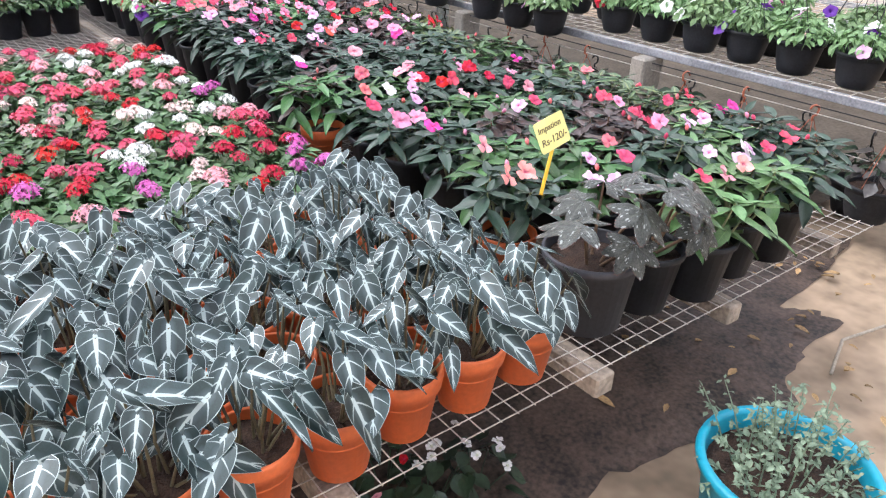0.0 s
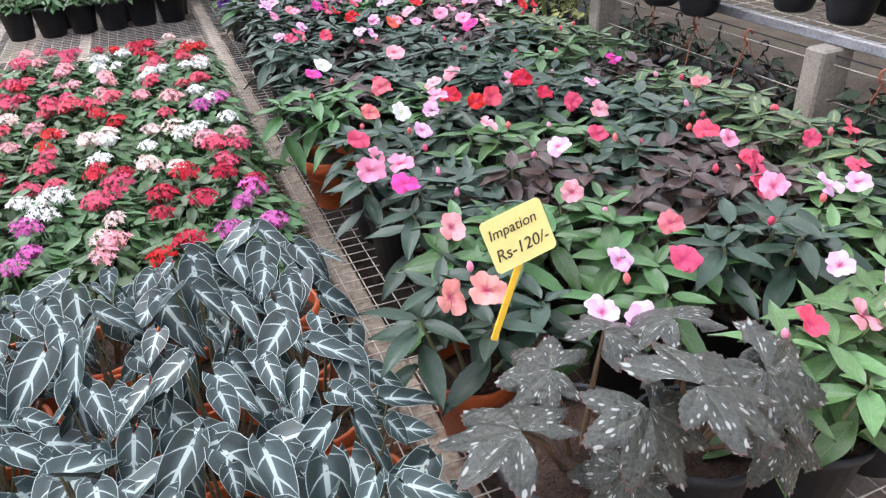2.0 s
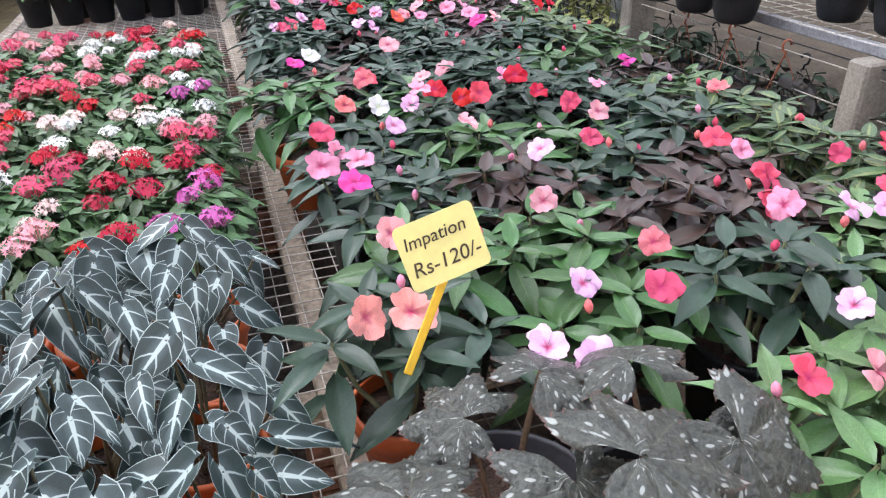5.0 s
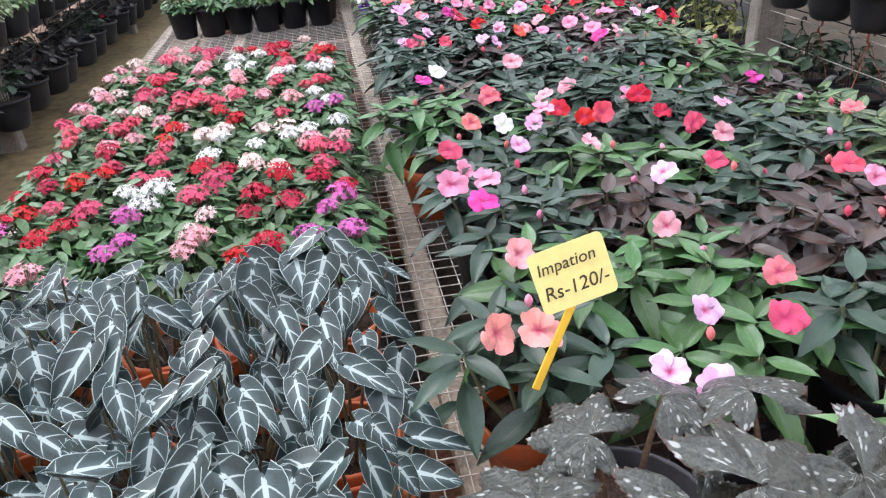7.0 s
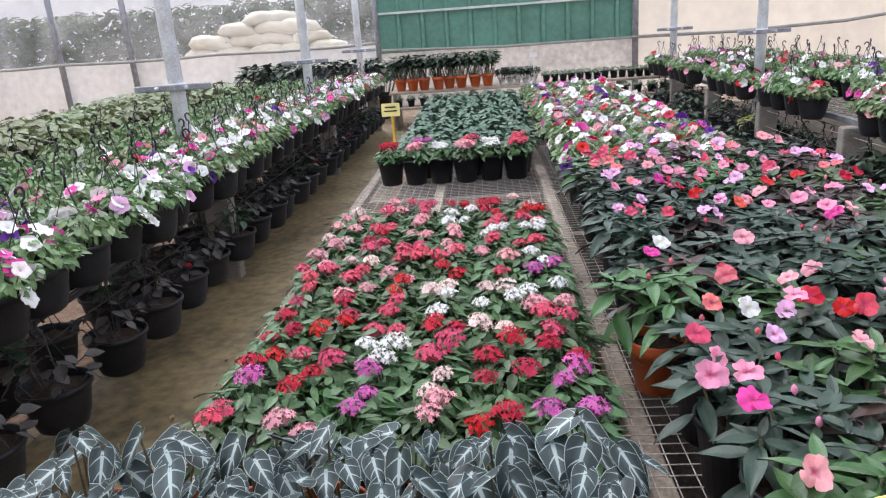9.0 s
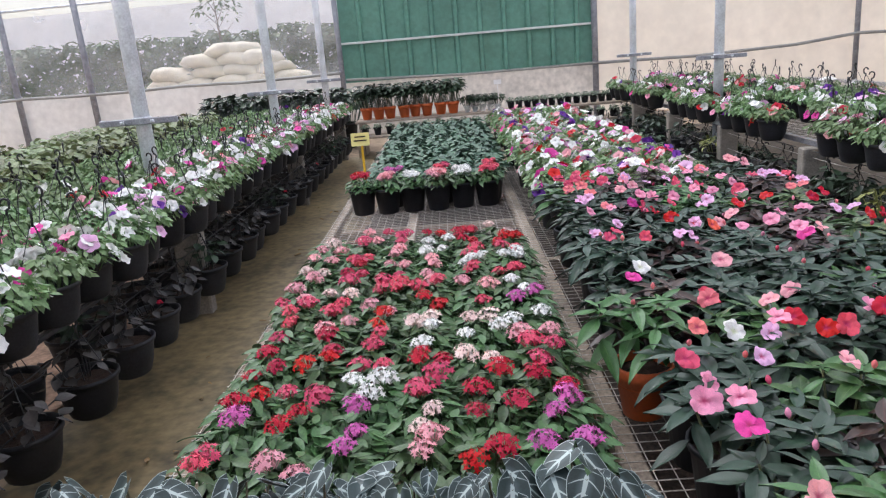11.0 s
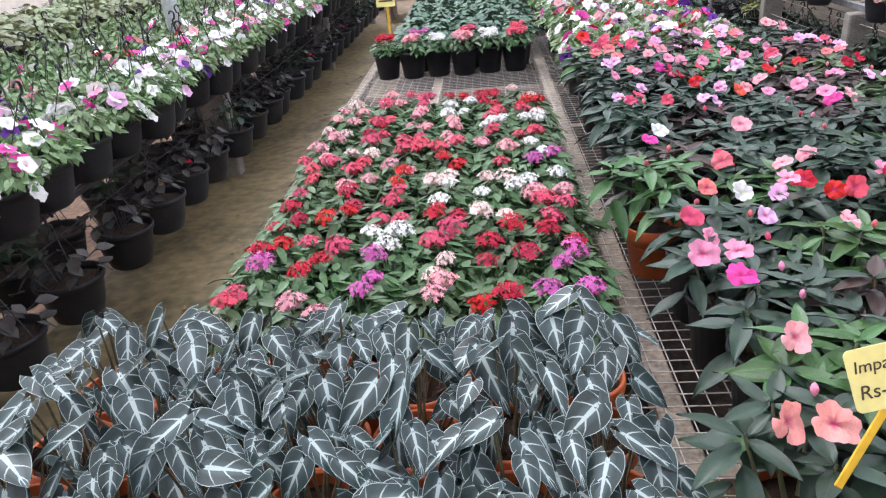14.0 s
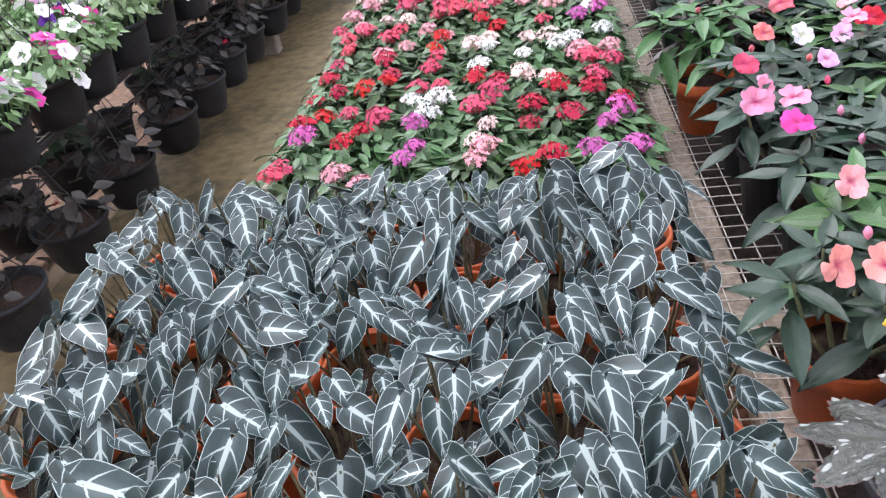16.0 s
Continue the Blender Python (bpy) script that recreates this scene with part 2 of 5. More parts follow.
MAT = {
    "ground": mat("packed_earth", (0.30, 0.22, 0.145), 0.75, var=0.45, scale=0.9, bump=0.5, bscale=14),
    "aisle": mat("mossy_concrete", (0.19, 0.145, 0.072), 0.5, var=0.6, scale=1.6, bump=0.25, bscale=25),
    # wet soil, coloured darker still for the shade below the wire mesh
    "mudshade": mat("dark_wet_soil", (0.062, 0.042, 0.031), 0.6, var=0.85, scale=6, bump=1.0, bscale=22),
    # brown earth with the shade under the raised bench put into its colour
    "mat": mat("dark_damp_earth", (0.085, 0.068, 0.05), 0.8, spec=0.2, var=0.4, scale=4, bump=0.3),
    "matbrown": mat("damp_red_earth", (0.36, 0.23, 0.16), 0.85, var=0.5, scale=3, bump=0.5),
    "soil": mat("potting_soil", (0.05, 0.028, 0.018), 0.95, var=0.6, scale=30, bump=1.0, bscale=150),
    "terracotta": mat("orange_plastic", (0.62, 0.135, 0.035), 0.5, var=0.12, scale=9, obj_var=0.1, bump=0.05, bscale=90),
    "blackpot": mat("black_plastic", (0.016, 0.017, 0.02), 0.5, var=0.45, scale=10, bump=0.08, bscale=70, obj_var=0.35, spec=0.35),
    "greypot": mat("dark_grey_plastic", (0.045, 0.045, 0.052), 0.55, var=0.3, scale=8, bump=0.08),
    "bluepot": mat("cyan_plastic", (0.02, 0.33, 0.46), 0.4, var=0.1, scale=6),
    "whitepot": mat("white_plastic", (0.75, 0.75, 0.74), 0.5, var=0.1),
    "wire": mat("galvanised_wire", (0.55, 0.51, 0.46), 0.55, 0.25, var=0.4, scale=12),
    "steel": mat("galvanised_steel", (0.80, 0.83, 0.87), 0.4, 0.1, var=0.2, scale=7, bump=0.05),
    "rust": mat("painted_iron", (0.32, 0.33, 0.36), 0.55, 0.4, var=0.35, scale=9),
    "wood": mat("weathered_timber", (0.33, 0.27, 0.21), 0.85, var=0.4, scale=7, bump=0.6, bscale=50),
    "concrete": mat("old_concrete", (0.27, 0.245, 0.21), 0.9, var=0.3, scale=9, bump=0.5, bscale=50),
    "brick": mat("support_brick", (0.30, 0.15, 0.10), 0.9, var=0.4, scale=9, bump=0.5),
    "hanger": mat("black_hanger_plastic", (0.02, 0.02, 0.022), 0.4, var=0.2),
    "orangehanger": mat("rust_orange_hanger", (0.36, 0.11, 0.06), 0.5, var=0.2),
    "alocasia": veined("alocasia_leaf", (0.021, 0.038, 0.036), (0.42, 0.50, 0.48), mid=0.058, count=3.4, slope=0.95, width=0.105, edge=0.474, rough=0.42, halo=(0.07, 0.10, 0.10)),
    "impleaf": veined("impatiens_leaf", (0.052, 0.122, 0.034), (0.15, 0.24, 0.09), mid=0.02, count=7, slope=1.6, width=0.05, edge=0.6, strength=0.6, rough=0.36),
    "implight": veined("light_impatiens_leaf", (0.10, 0.19, 0.065), (0.2, 0.3, 0.12), mid=0.02, count=7, slope=1.6, width=0.05, edge=0.6, strength=0.6, rough=0.38),
    "impdark": veined("dark_impatiens_leaf", (0.028, 0.056, 0.034), (0.07, 0.09, 0.06), mid=0.02, count=7, slope=1.6, width=0.05, edge=0.6, strength=0.6, rough=0.34),
    "impred": veined("bronze_impatiens_leaf", (0.045, 0.028, 0.022), (0.12, 0.03, 0.03), mid=0.025, count=7, slope=1.6, width=0.05, edge=0.6, strength=0.6, rough=0.33),
    "impvar": veined("variegated_impatiens_leaf", (0.055, 0.10, 0.04), (0.26, 0.28, 0.09), mid=0.09, count=6, slope=1.2, width=0.12, edge=0.6, strength=0.55, rough=0.4),
    "begonia": spotted("angel_wing_begonia_leaf", (0.046, 0.049, 0.041), (0.34, 0.36, 0.34), (0.095, 0.105, 0.08)),
    "pentaleaf": mat("pentas_leaf", (0.060, 0.125, 0.040), 0.45, var=0.35, scale=14, obj_var=0.25, hue=0.015),
    "petleaf": mat("petunia_leaf", (0.17, 0.27, 0.11), 0.5, var=0.35, scale=10, obj_var=0.2, hue=0.015, trans=0.2),
    "oliveleaf": mat("olive_bedding_leaf", (0.17, 0.21, 0.09), 0.5, var=0.5, scale=6, obj_var=0.3, hue=0.03, trans=0.15),
    "greenleaf": mat("dense_green_leaf", (0.085, 0.16, 0.10), 0.5, var=0.35, scale=8, obj_var=0.2),
    "darkleaf": mat("dark_foliage", (0.028, 0.055, 0.026), 0.45, var=0.4, scale=8, obj_var=0.3),
    "bronzeleaf": mat("bronze_foliage", (0.045, 0.040, 0.036), 0.45, var=0.4, scale=8, obj_var=0.3),
    "yellowleaf": mat("yellow_green_foliage", (0.28, 0.30, 0.09), 0.5, var=0.4, scale=8),
    "silverleaf": mat("silver_green_foliage", (0.17, 0.23, 0.15), 0.6, var=0.3, scale=14),
    "stem": mat("pale_stem", (0.24, 0.25, 0.13), 0.6, var=0.35, scale=20),
    "alostem": mat("olive_stalk", (0.13, 0.11, 0.06), 0.6, var=0.35, scale=20),
    "brownstem": mat("brown_stem", (0.16, 0.10, 0.06), 0.7, var=0.35, scale=20),
    "caudex": mat("swollen_trunk", (0.38, 0.33, 0.26), 0.8, var=0.25, scale=9, bump=0.3),
    "sign": mat("yellow_card", (0.90, 0.80, 0.30), 0.32, var=0.06, scale=8),
    "signstick": mat("yellow_stake", (0.80, 0.48, 0.03), 0.4, var=0.1),
    "ink": mat("ink", (0.07, 0.045, 0.02), 0.6, var=0.1),
    "panel": mat("green_sheet_metal", (0.115, 0.265, 0.20), 0.5, 0.0, var=0.18, scale=1.2, bump=0.05),
    "girt": mat("white_steel", (0.62, 0.66, 0.64), 0.45, 0.1, var=0.15, scale=4),
    "cream": mat("cream_plastic_sheet", (0.80, 0.73, 0.62), 0.45, var=0.07, scale=0.5, bump=0.15, bscale=1.2, trans=0.5),
    "skirt": mat("dusty_plastic_skirt", (0.66, 0.62, 0.56), 0.5, var=0.25, scale=0.9, bump=0.4, bscale=3, trans=0.3),
    "whiteskirt": mat("white_plastic_skirt", (0.84, 0.83, 0.80), 0.5, var=0.12, scale=0.7, bump=0.4, bscale=3, trans=0.15),
    "sack": mat("woven_sack", (0.66, 0.60, 0.46), 0.8, var=0.15, scale=5, bump=0.3, bscale=60),
    "hose": mat("grey_hose", (0.33, 0.33, 0.31), 0.6, var=0.2),
    "bank": mat("earth_bank", (0.40, 0.31, 0.22), 0.95, var=0.35, scale=1.2, bump=0.6, bscale=8),
    "hedgeleaf": mat("hedge_leaf", (0.13, 0.185, 0.085), 0.6, var=0.4, scale=1.0),
    "trunk": mat("bark", (0.22, 0.18, 0.14), 0.9, var=0.35, scale=9),
    "roof": mat("milky_roof_film", (0.86, 0.87, 0.88), 0.5, var=0.06, scale=0.6, trans=0.85),
    "litter": mat("dry_leaf", (0.34, 0.22, 0.10), 0.8, var=0.35, scale=20, obj_var=0.4),
}
COL = {"red": (0.55, 0.010, 0.030), "crimson": (0.50, 0.02, 0.055), "rose": (0.70, 0.085, 0.16), "pink": (0.87, 0.34, 0.50),
       "palepink": (0.85, 0.40, 0.45), "blush": (0.86, 0.66, 0.62), "white": (0.86, 0.86, 0.84), "mauve": (0.58, 0.12, 0.40),
       "lilac": (0.84, 0.50, 0.76), "coral": (0.82, 0.22, 0.24), "salmon": (0.87, 0.38, 0.35), "magenta": (0.72, 0.06, 0.36),
       "purple": (0.13, 0.03, 0.30), "orange": (0.78, 0.10, 0.07)}
for k, c in COL.items():
    MAT["f_" + k] = mat(k + "_petal", c, 0.55, var=0.16, scale=45, obj_var=0.12, hue=0.008, trans=0.2, spec=0.3)

for k in COL:  # petals deepen towards the throat
    n, l = MAT["f_" + k].node_tree.nodes, MAT["f_" + k].node_tree.links
    hs, pb = n[MAT["f_" + k]["hs"]], n["Principled BSDF"]
    uv = n.new("ShaderNodeUVMap"); sp = n.new("ShaderNodeSeparateXYZ"); l.new(uv.outputs[0], sp.inputs[0])
    au = mathn(n, l, "ABSOLUTE", mathn(n, l, "SUBTRACT", sp.outputs["X"], 0.5))
    throat = mathn(n, l, "MULTIPLY", mathn(n, l, "SUBTRACT", mathn(n, l, "SUBTRACT", 0.46, sp.outputs["Y"]), mathn(n, l, "MULTIPLY", au, 0.3)), 2.6, True)
    mx = n.new("ShaderNodeMix"); mx.data_type = "RGBA"
    mx.inputs[7].default_value = (0.45, 0.02, 0.12, 1) if k not in ("white", "purple") else (0.55, 0.6, 0.35, 1)
    l.new(throat, mx.inputs[0]); l.new(hs.outputs["Color"], mx.inputs[6]); l.new(mx.outputs[2], pb.inputs["Base Color"])

# clear film of the end wall: lets the outside through, with a milky veil
film_mat = bpy.data.materials.new("clear_plastic_film")
film_mat.use_nodes = True
_n, _l = film_mat.node_tree.nodes, film_mat.node_tree.links
_t, _mx = _n.new("ShaderNodeBsdfTransparent"), _n.new("ShaderNodeMixShader")
_ns = _n.new("ShaderNodeTexNoise"); _ns.inputs["Scale"].default_value = 1.3; _ns.inputs["Detail"].default_value = 6
_tc = _n.new("ShaderNodeTexCoord"); _l.new(_tc.outputs["Object"], _ns.inputs["Vector"])
_r = _n.new("ShaderNodeMapRange"); _r.inputs["To Min"].default_value, _r.inputs["To Max"].default_value = 0.07, 0.3
_r.inputs["From Min"].default_value, _r.inputs["From Max"].default_value = 0.3, 0.7
_l.new(_ns.outputs["Fac"], _r.inputs["Value"]); _l.new(_r.outputs[0], _mx.inputs[0])
_d = _n.new("ShaderNodeBsdfTranslucent"); _d.inputs["Color"].default_value = (0.9, 0.9, 0.9, 1)
_l.new(_t.outputs[0], _mx.inputs[1]); _l.new(_d.outputs[0], _mx.inputs[2]); _l.new(_mx.outputs[0], _n["Material Output"].inputs["Surface"])
MAT["film"] = film_mat


# ---- mesh tools ----
class Mesh:
    """Vertices, faces and UVs gathered in plain lists, then made into one mesh."""

    def __init__(self):
        self.v, self.f, self.uv = [], [], []

    def add(self, verts, faces, uvs=None, m=None):
        o = len(self.v)
        self.v += [tuple(m @ Vector(p)) for p in verts] if m is not None else list(verts)
        self.uv += list(uvs) if uvs else [(0.5, 0.5)] * len(verts)
        self.f += [tuple(i + o for i in f) for f in faces]
        return self

    def join(self, other, m=None):
        return self.add(other.v, other.f, other.uv, m)

    def box(self, c, s, m=None, bev=0.0):
        x, y, z = s[0] / 2, s[1] / 2, s[2] / 2
        if not bev:
            v = [(c[0] + a * x, c[1] + b * y, c[2] + d * z) for d in (-1, 1) for a, b in ((-1, -1), (1, -1), (1, 1), (-1, 1))]
            return self.add(v, [(3, 2, 1, 0), (4, 5, 6, 7), (0, 1, 5, 4), (1, 2, 6, 5), (2, 3, 7, 6), (3, 0, 4, 7)], None, m)
        v, f = [], []
        for zz, k in ((-z, bev), (-z + bev, 0), (z - bev, 0), (z, bev)):
            a, b = x - k, y - k
            e = bev
            for px, py in ((-a + e, -b), (a - e, -b), (a, -b + e), (a, b - e), (a - e, b), (-a + e, b), (-a, b - e), (-a, -b + e)):
                v.append((c[0] + px, c[1] + py, c[2] + zz))
        for r in range(3):
            for i in range(8):
                j = (i + 1) % 8
                f.append((r * 8 + i, r * 8 + j, r * 8 + 8 + j, r * 8 + 8 + i))
        f += [tuple(range(7, -1, -1)), tuple(range(24, 32))]
        return self.add(v, f, None, m)

    def tube(self, pts, r, n=6, caps=True, r2=None):
        pts = [Vector(p) for p in pts]
        v, f = [], []
        for i, p in enumerate(pts):
            d = (pts[min(i + 1, len(pts) - 1)] - pts[max(i - 1, 0)]).normalized()
            a = d.orthogonal().normalized() if i == 0 else (a - d * a.dot(d)).normalized()
            b = d.cross(a)
            rr = r if r2 is None else r + (r2 - r) * i / (len(pts) - 1)
            v += [tuple(p + (a * math.cos(k * 2 * math.pi / n) + b * math.sin(k * 2 * math.pi / n)) * rr) for k in range(n)]
        for i in range(len(pts) - 1):
            for k in range(n):
                j = (k + 1) % n
                f.append((i * n + k, i * n + j, i * n + n + j, i * n + n + k))
        if caps:
            f += [tuple(range(n - 1, -1, -1)), tuple(range(len(v) - n, len(v)))]
        return self.add(v, f)

    def lathe(self, prof, n=24, c=(0, 0, 0), squash=1.0):
        v, f = [], []
        for r, z in prof:
            v += [(c[0] + r * math.cos(k * 2 * math.pi / n), c[1] + r * squash * math.sin(k * 2 * math.pi / n), c[2] + z) for k in range(n)]
        for i in range(len(prof) - 1):
            for k in range(n):
                j = (k + 1) % n
                f.append((i * n + k, i * n + j, i * n + n + j, i * n + n + k))
        return self.add(v, f)

    def make(self, name, material, smooth=True):
        me = bpy.data.meshes.new(name)
        me.from_pydata(self.v, [], self.f)
        lay = me.uv_layers.new(name="UVMap")
        idx = np.zeros(len(me.loops), dtype=np.int32)
        me.loops.foreach_get("vertex_index", idx)
        lay.data.foreach_set("uv", np.array(self.uv, dtype=np.float32)[idx].ravel())
        if smooth:
            me.polygons.foreach_set("use_smooth", [True] * len(me.polygons))
        me.materials.append(material)
        me.validate()
        return me


def part(name, me, parent, m=None, label=""):
    ob = new(name, me)
    ob.parent = parent
    if m is not None:
        ob.matrix_basis = m
    return tagged(ob, label)


def thing(name, m, label, category, group="", kind=""):
    ob = new(name)
    ob.empty_display_size = 0.05
    ob.matrix_basis = m
    return tagged(ob, label, category, group, kind)


def solid(name, mesh, material, label, category="", kind="structure", smooth=False, m=None):
    ob = new(name, mesh.make(name, material, smooth))
    if m is not None:
        ob.matrix_basis = m
    return tagged(ob, label, category, "", kind)


def rnd(a, b):
    return random.uniform(a, b)


def place(x, y, z, rz=0.0, tilt=0.0, s=1.0, roll=0.0):
    """A pose turned by rz, then tipped down by tilt about its own x axis, all in degrees."""
    return Matrix.Translation((x, y, z)) @ Euler((0, 0, radians(rz))).to_matrix().to_4x4() @ \
        Euler((radians(-tilt), radians(roll), 0)).to_matrix().to_4x4() @ Matrix.Diagonal((s, s, s, 1))


# ---- leaf, flower and pot shapes ----
def leaf(L, W, n=7, shape=1.0, fold=0.15, droop=0.25, lobe=0.0, wave=0.0, across=5):
    """A leaf that grows along +y from the origin; lobe: how far its rounded base reaches back past the stalk."""
    me = Mesh()
    v, uv, f = [], [], []
    for i in range(n + 1):
        s = i / n
        w = W / 2 * 3.24 * max(s, 0.004) ** 0.7 * max(1 - s, 0.004) ** 1.05
        if lobe:
            w = W / 2 * 2.27 * max(s, 0.012) ** 0.4 * max(1 - s, 0.002) ** 0.95
        for k in range(across):
            u = -1 + 2 * k / (across - 1)
            y = (s - 0.62 * lobe) * L + lobe * L * 0.5 * (1 - abs(u)) * (1 - s) ** 5
            z = fold * W * abs(u) ** 1.2 * (1 - 0.4 * s) - droop * L * s * s + wave * W * math.sin(s * 11 + (1.5 if u > 0 else 0)) * abs(u)
            v.append((u * w, y, z)); uv.append((0.5 + u / 2, s))
    for i in range(n):
        for k in range(across - 1):
            a = i * across + k
            f.append((a, a + 1, a + across + 1, a + across))
    return me.add(v, f, uv)


def palmate(R, lobes=7, deep=0.30, dish=0.1, skew=0.25):
    """A broad lopsided leaf that spreads round its stalk: pointed lobes, saw teeth, raised folds between veins."""
    me, n = Mesh(), 126
    v, uv, f = [(0, 0, 0)], [(0.5, 0)], []
    rings = (0.2, 0.42, 0.62, 0.8, 0.92, 1.0)
    for ring, q in enumerate(rings):
        for k in range(n):
            a = k / (n - 1)
            th = radians(-66 + 312 * a)
            x = (lobes * a) % 1
            lob = 1 - abs(2 * x - 1) ** 1.15
            edge = (1 - deep * q * q + deep * q * q * lob) * (0.66 + 0.36 * math.sin(math.pi * a) ** 0.7) * (1 + skew * (a - 0.5))
            tooth = (0.03 if k % 2 == 0 else -0.02) if ring == 5 else 0
            r = R * q * (edge + tooth)
            fold = 0.05 * (1 - 2 * abs(2 * x - 1)) * R * q ** 0.8
            z = -dish * R * q * q - fold + 0.05 * R * q * math.sin(9 * a + 3 * skew) + 0.035 * R * q * q * math.sin(31 * a)
            v.append((r * math.cos(th), r * math.sin(th), z)); uv.append((a, q))
    for k in range(n - 1):
        f.append((0, 1 + k, 2 + k))
        for ring in range(len(rings) - 1):
            o = 1 + ring * n + k
            f.append((o, o + n, o + n + 1, o + 1))
    return me.add(v, f, uv)


def flat_flower(R, petals=5, cup=0.2, deep=0.34, seed=0):
    """Broad overlapping petals of unequal size round an eye, each notched, rippled and tipped its own way."""
    me = Mesh()
    rs = random.Random(seed)
    for p in range(petals):
        a0 = p * 2 * math.pi / petals + rs.uniform(-0.16, 0.16)
        size = R * rs.uniform(0.84, 1.12) * (1.12 if p == 0 else 1)
        v, uv, f = [(0, 0, 0)], [(0.5, 0)], []
        h = 0.0018 * p + rs.uniform(0, 0.001)
        lean, ph, half = rs.uniform(-0.30, 0.30), rs.uniform(0, 6), rs.uniform(0.78, 0.95)
        for ring, q in enumerate((0.35, 0.7, 1.0)):
            for k in range(9):
                t = -1 + k / 4
                rr = size * q * (1 - deep * abs(t) ** 2.6 * q) * (1 - 0.13 * (1 - abs(t)) ** 3 * (ring == 2)) * (1 + 0.03 * math.sin(7 * t + ph) * (ring == 2))
                z = h + (cup + lean) * size * q * q + 0.10 * size * math.sin(t * 4 + ph) * q * q - 0.16 * size * (1 - abs(t)) * q * (1 - q) - 0.10 * size * (q == 1.0)
                v.append((rr * math.cos(a0 + t * half * (0.75 + 0.25 * q)), rr * math.sin(a0 + t * half * (0.75 + 0.25 * q)), z))
                uv.append((0.5 + t / 2, q))
        for k in range(8):
            f += [(0, 1 + k, 2 + k), (1 + k, 10 + k, 11 + k, 2 + k), (10 + k, 19 + k, 20 + k, 11 + k)]
        me.add(v, f, uv)
    return me


def trumpet(R):
    """A petunia: a shallow funnel with a wavy five-lobed rim and a narrow throat behind."""
    me, n = Mesh(), 20
    v, f = [], []
    for r, z in ((0.10, -0.75), (0.2, -0.12), (0.62, 0.02), (1.0, 0.0)):
        for k in range(n):
            a = k * 2 * math.pi / n
            q = 1 + (0.10 * math.cos(5 * a) if r > 0.5 else 0)
            v.append((R * r * q * math.cos(a), R * r * q * math.sin(a), R * (z + (0.09 * math.sin(10 * a + 1) if r > 0.9 else 0))))
    for i in range(3):
        for k in range(n):
            j = (k + 1) % n
            f.append((i * n + k, i * n + j, i * n + n + j, i * n + n + k))
    return me.add(v, f)


def star_cluster(R, count, seed):
    """A domed head of small five-pointed florets."""
    me, rs = Mesh(), random.Random(seed)
    for i in range(count):
        q = math.sqrt((i + 0.5) / count)
        a = i * 2.39996 + rs.uniform(-0.25, 0.25)
        c = Vector((R * q * math.cos(a), R * q * math.sin(a), R * 0.55 * (1 - q * q) + rs.uniform(-0.1, 0.1) * R))
        m = Matrix.Translation(c) @ Vector((c.x, c.y, R * 0.75)).to_track_quat("Z", "Y").to_matrix().to_4x4() @ Euler((rs.uniform(-0.3, 0.3), rs.uniform(-0.3, 0.3), rs.uniform(0, 6))).to_matrix().to_4x4()
        r = R * 0.30
        v = [(0, 0, 0)]
        for k in range(10):
            rr, z = (r, 0.15 * r) if k % 2 == 0 else (r * 0.38, 0.02 * r)
            v.append((rr * math.cos(k * math.pi / 5), rr * math.sin(k * math.pi / 5), z))
        me.add(v, [(0, 1 + k, 1 + (k + 1) % 10) for k in range(10)], None, m)
        me.tube([c, c * 0.4 + Vector((0, 0, -R * 0.5))], R * 0.03, 3, False)
    return me


def pot_shape(rt, rb, h, lip=0.02, n=28):
    w = 0.004
    p = [(0.001, 0), (rb * 0.9, 0), (rb, 0.006), (rt - 0.004, h - lip), (rt + 0.003, h - lip), (rt + 0.006, h - lip * 0.5),
         (rt + 0.006, h - 0.003), (rt + 0.003, h), (rt - w + 0.001, h), (rt - w, h - 0.004), (rt - w - 0.004, h - lip * 1.6)]
    return Mesh().lathe(p, n)


def soil_disc(r, z, n=18, seed=1):
    rs = random.Random(seed)
    me = Mesh()
    v = [(0, 0, z + 0.006)]
    for q in (0.5, 1.0):
        v += [(r * q * math.cos(k * 2 * math.pi / n), r * q * math.sin(k * 2 * math.pi / n), z + rs.uniform(-0.006, 0.006)) for k in range(n)]
    f = [(0, 1 + k, 1 + (k + 1) % n) for k in range(n)]
    f += [(1 + k, 1 + n + k, 1 + n + (k + 1) % n, 1 + (k + 1) % n) for k in range(n)]
    return me.add(v, f)


def foliage(leafs, count, rx, z0, z1, seed, lo=0.75, hi=1.15, stems=True, spread=0.35, tip=(0, 60)):
    """A loose clump: many leaves along several stems, with gaps and an uneven outline."""
    me, rs = Mesh(), random.Random(seed)
    for i in range(count):
        a = rs.uniform(0, 2 * math.pi)
        q = math.sqrt(rs.random())
        h = z0 + (z1 - z0) * (1 - 0.45 * q * q) * rs.uniform(0.45, 1.0)
        x, y = rx * q * math.cos(a), rx * q * math.sin(a)
        rz = math.degrees(a) - 90 + rs.uniform(-70, 70)
        me.join(rs.choice(leafs), place(x, y, h, rz, rs.uniform(*tip) * (0.4 + 0.6 * q) - 12, rs.uniform(lo, hi), rs.uniform(-25, 25)))
        if stems and i % 4 == 0:
            me.tube([(x * spread, y * spread, z0 * 0.5), (x, y, h)], 0.003, 3, False)
    return me

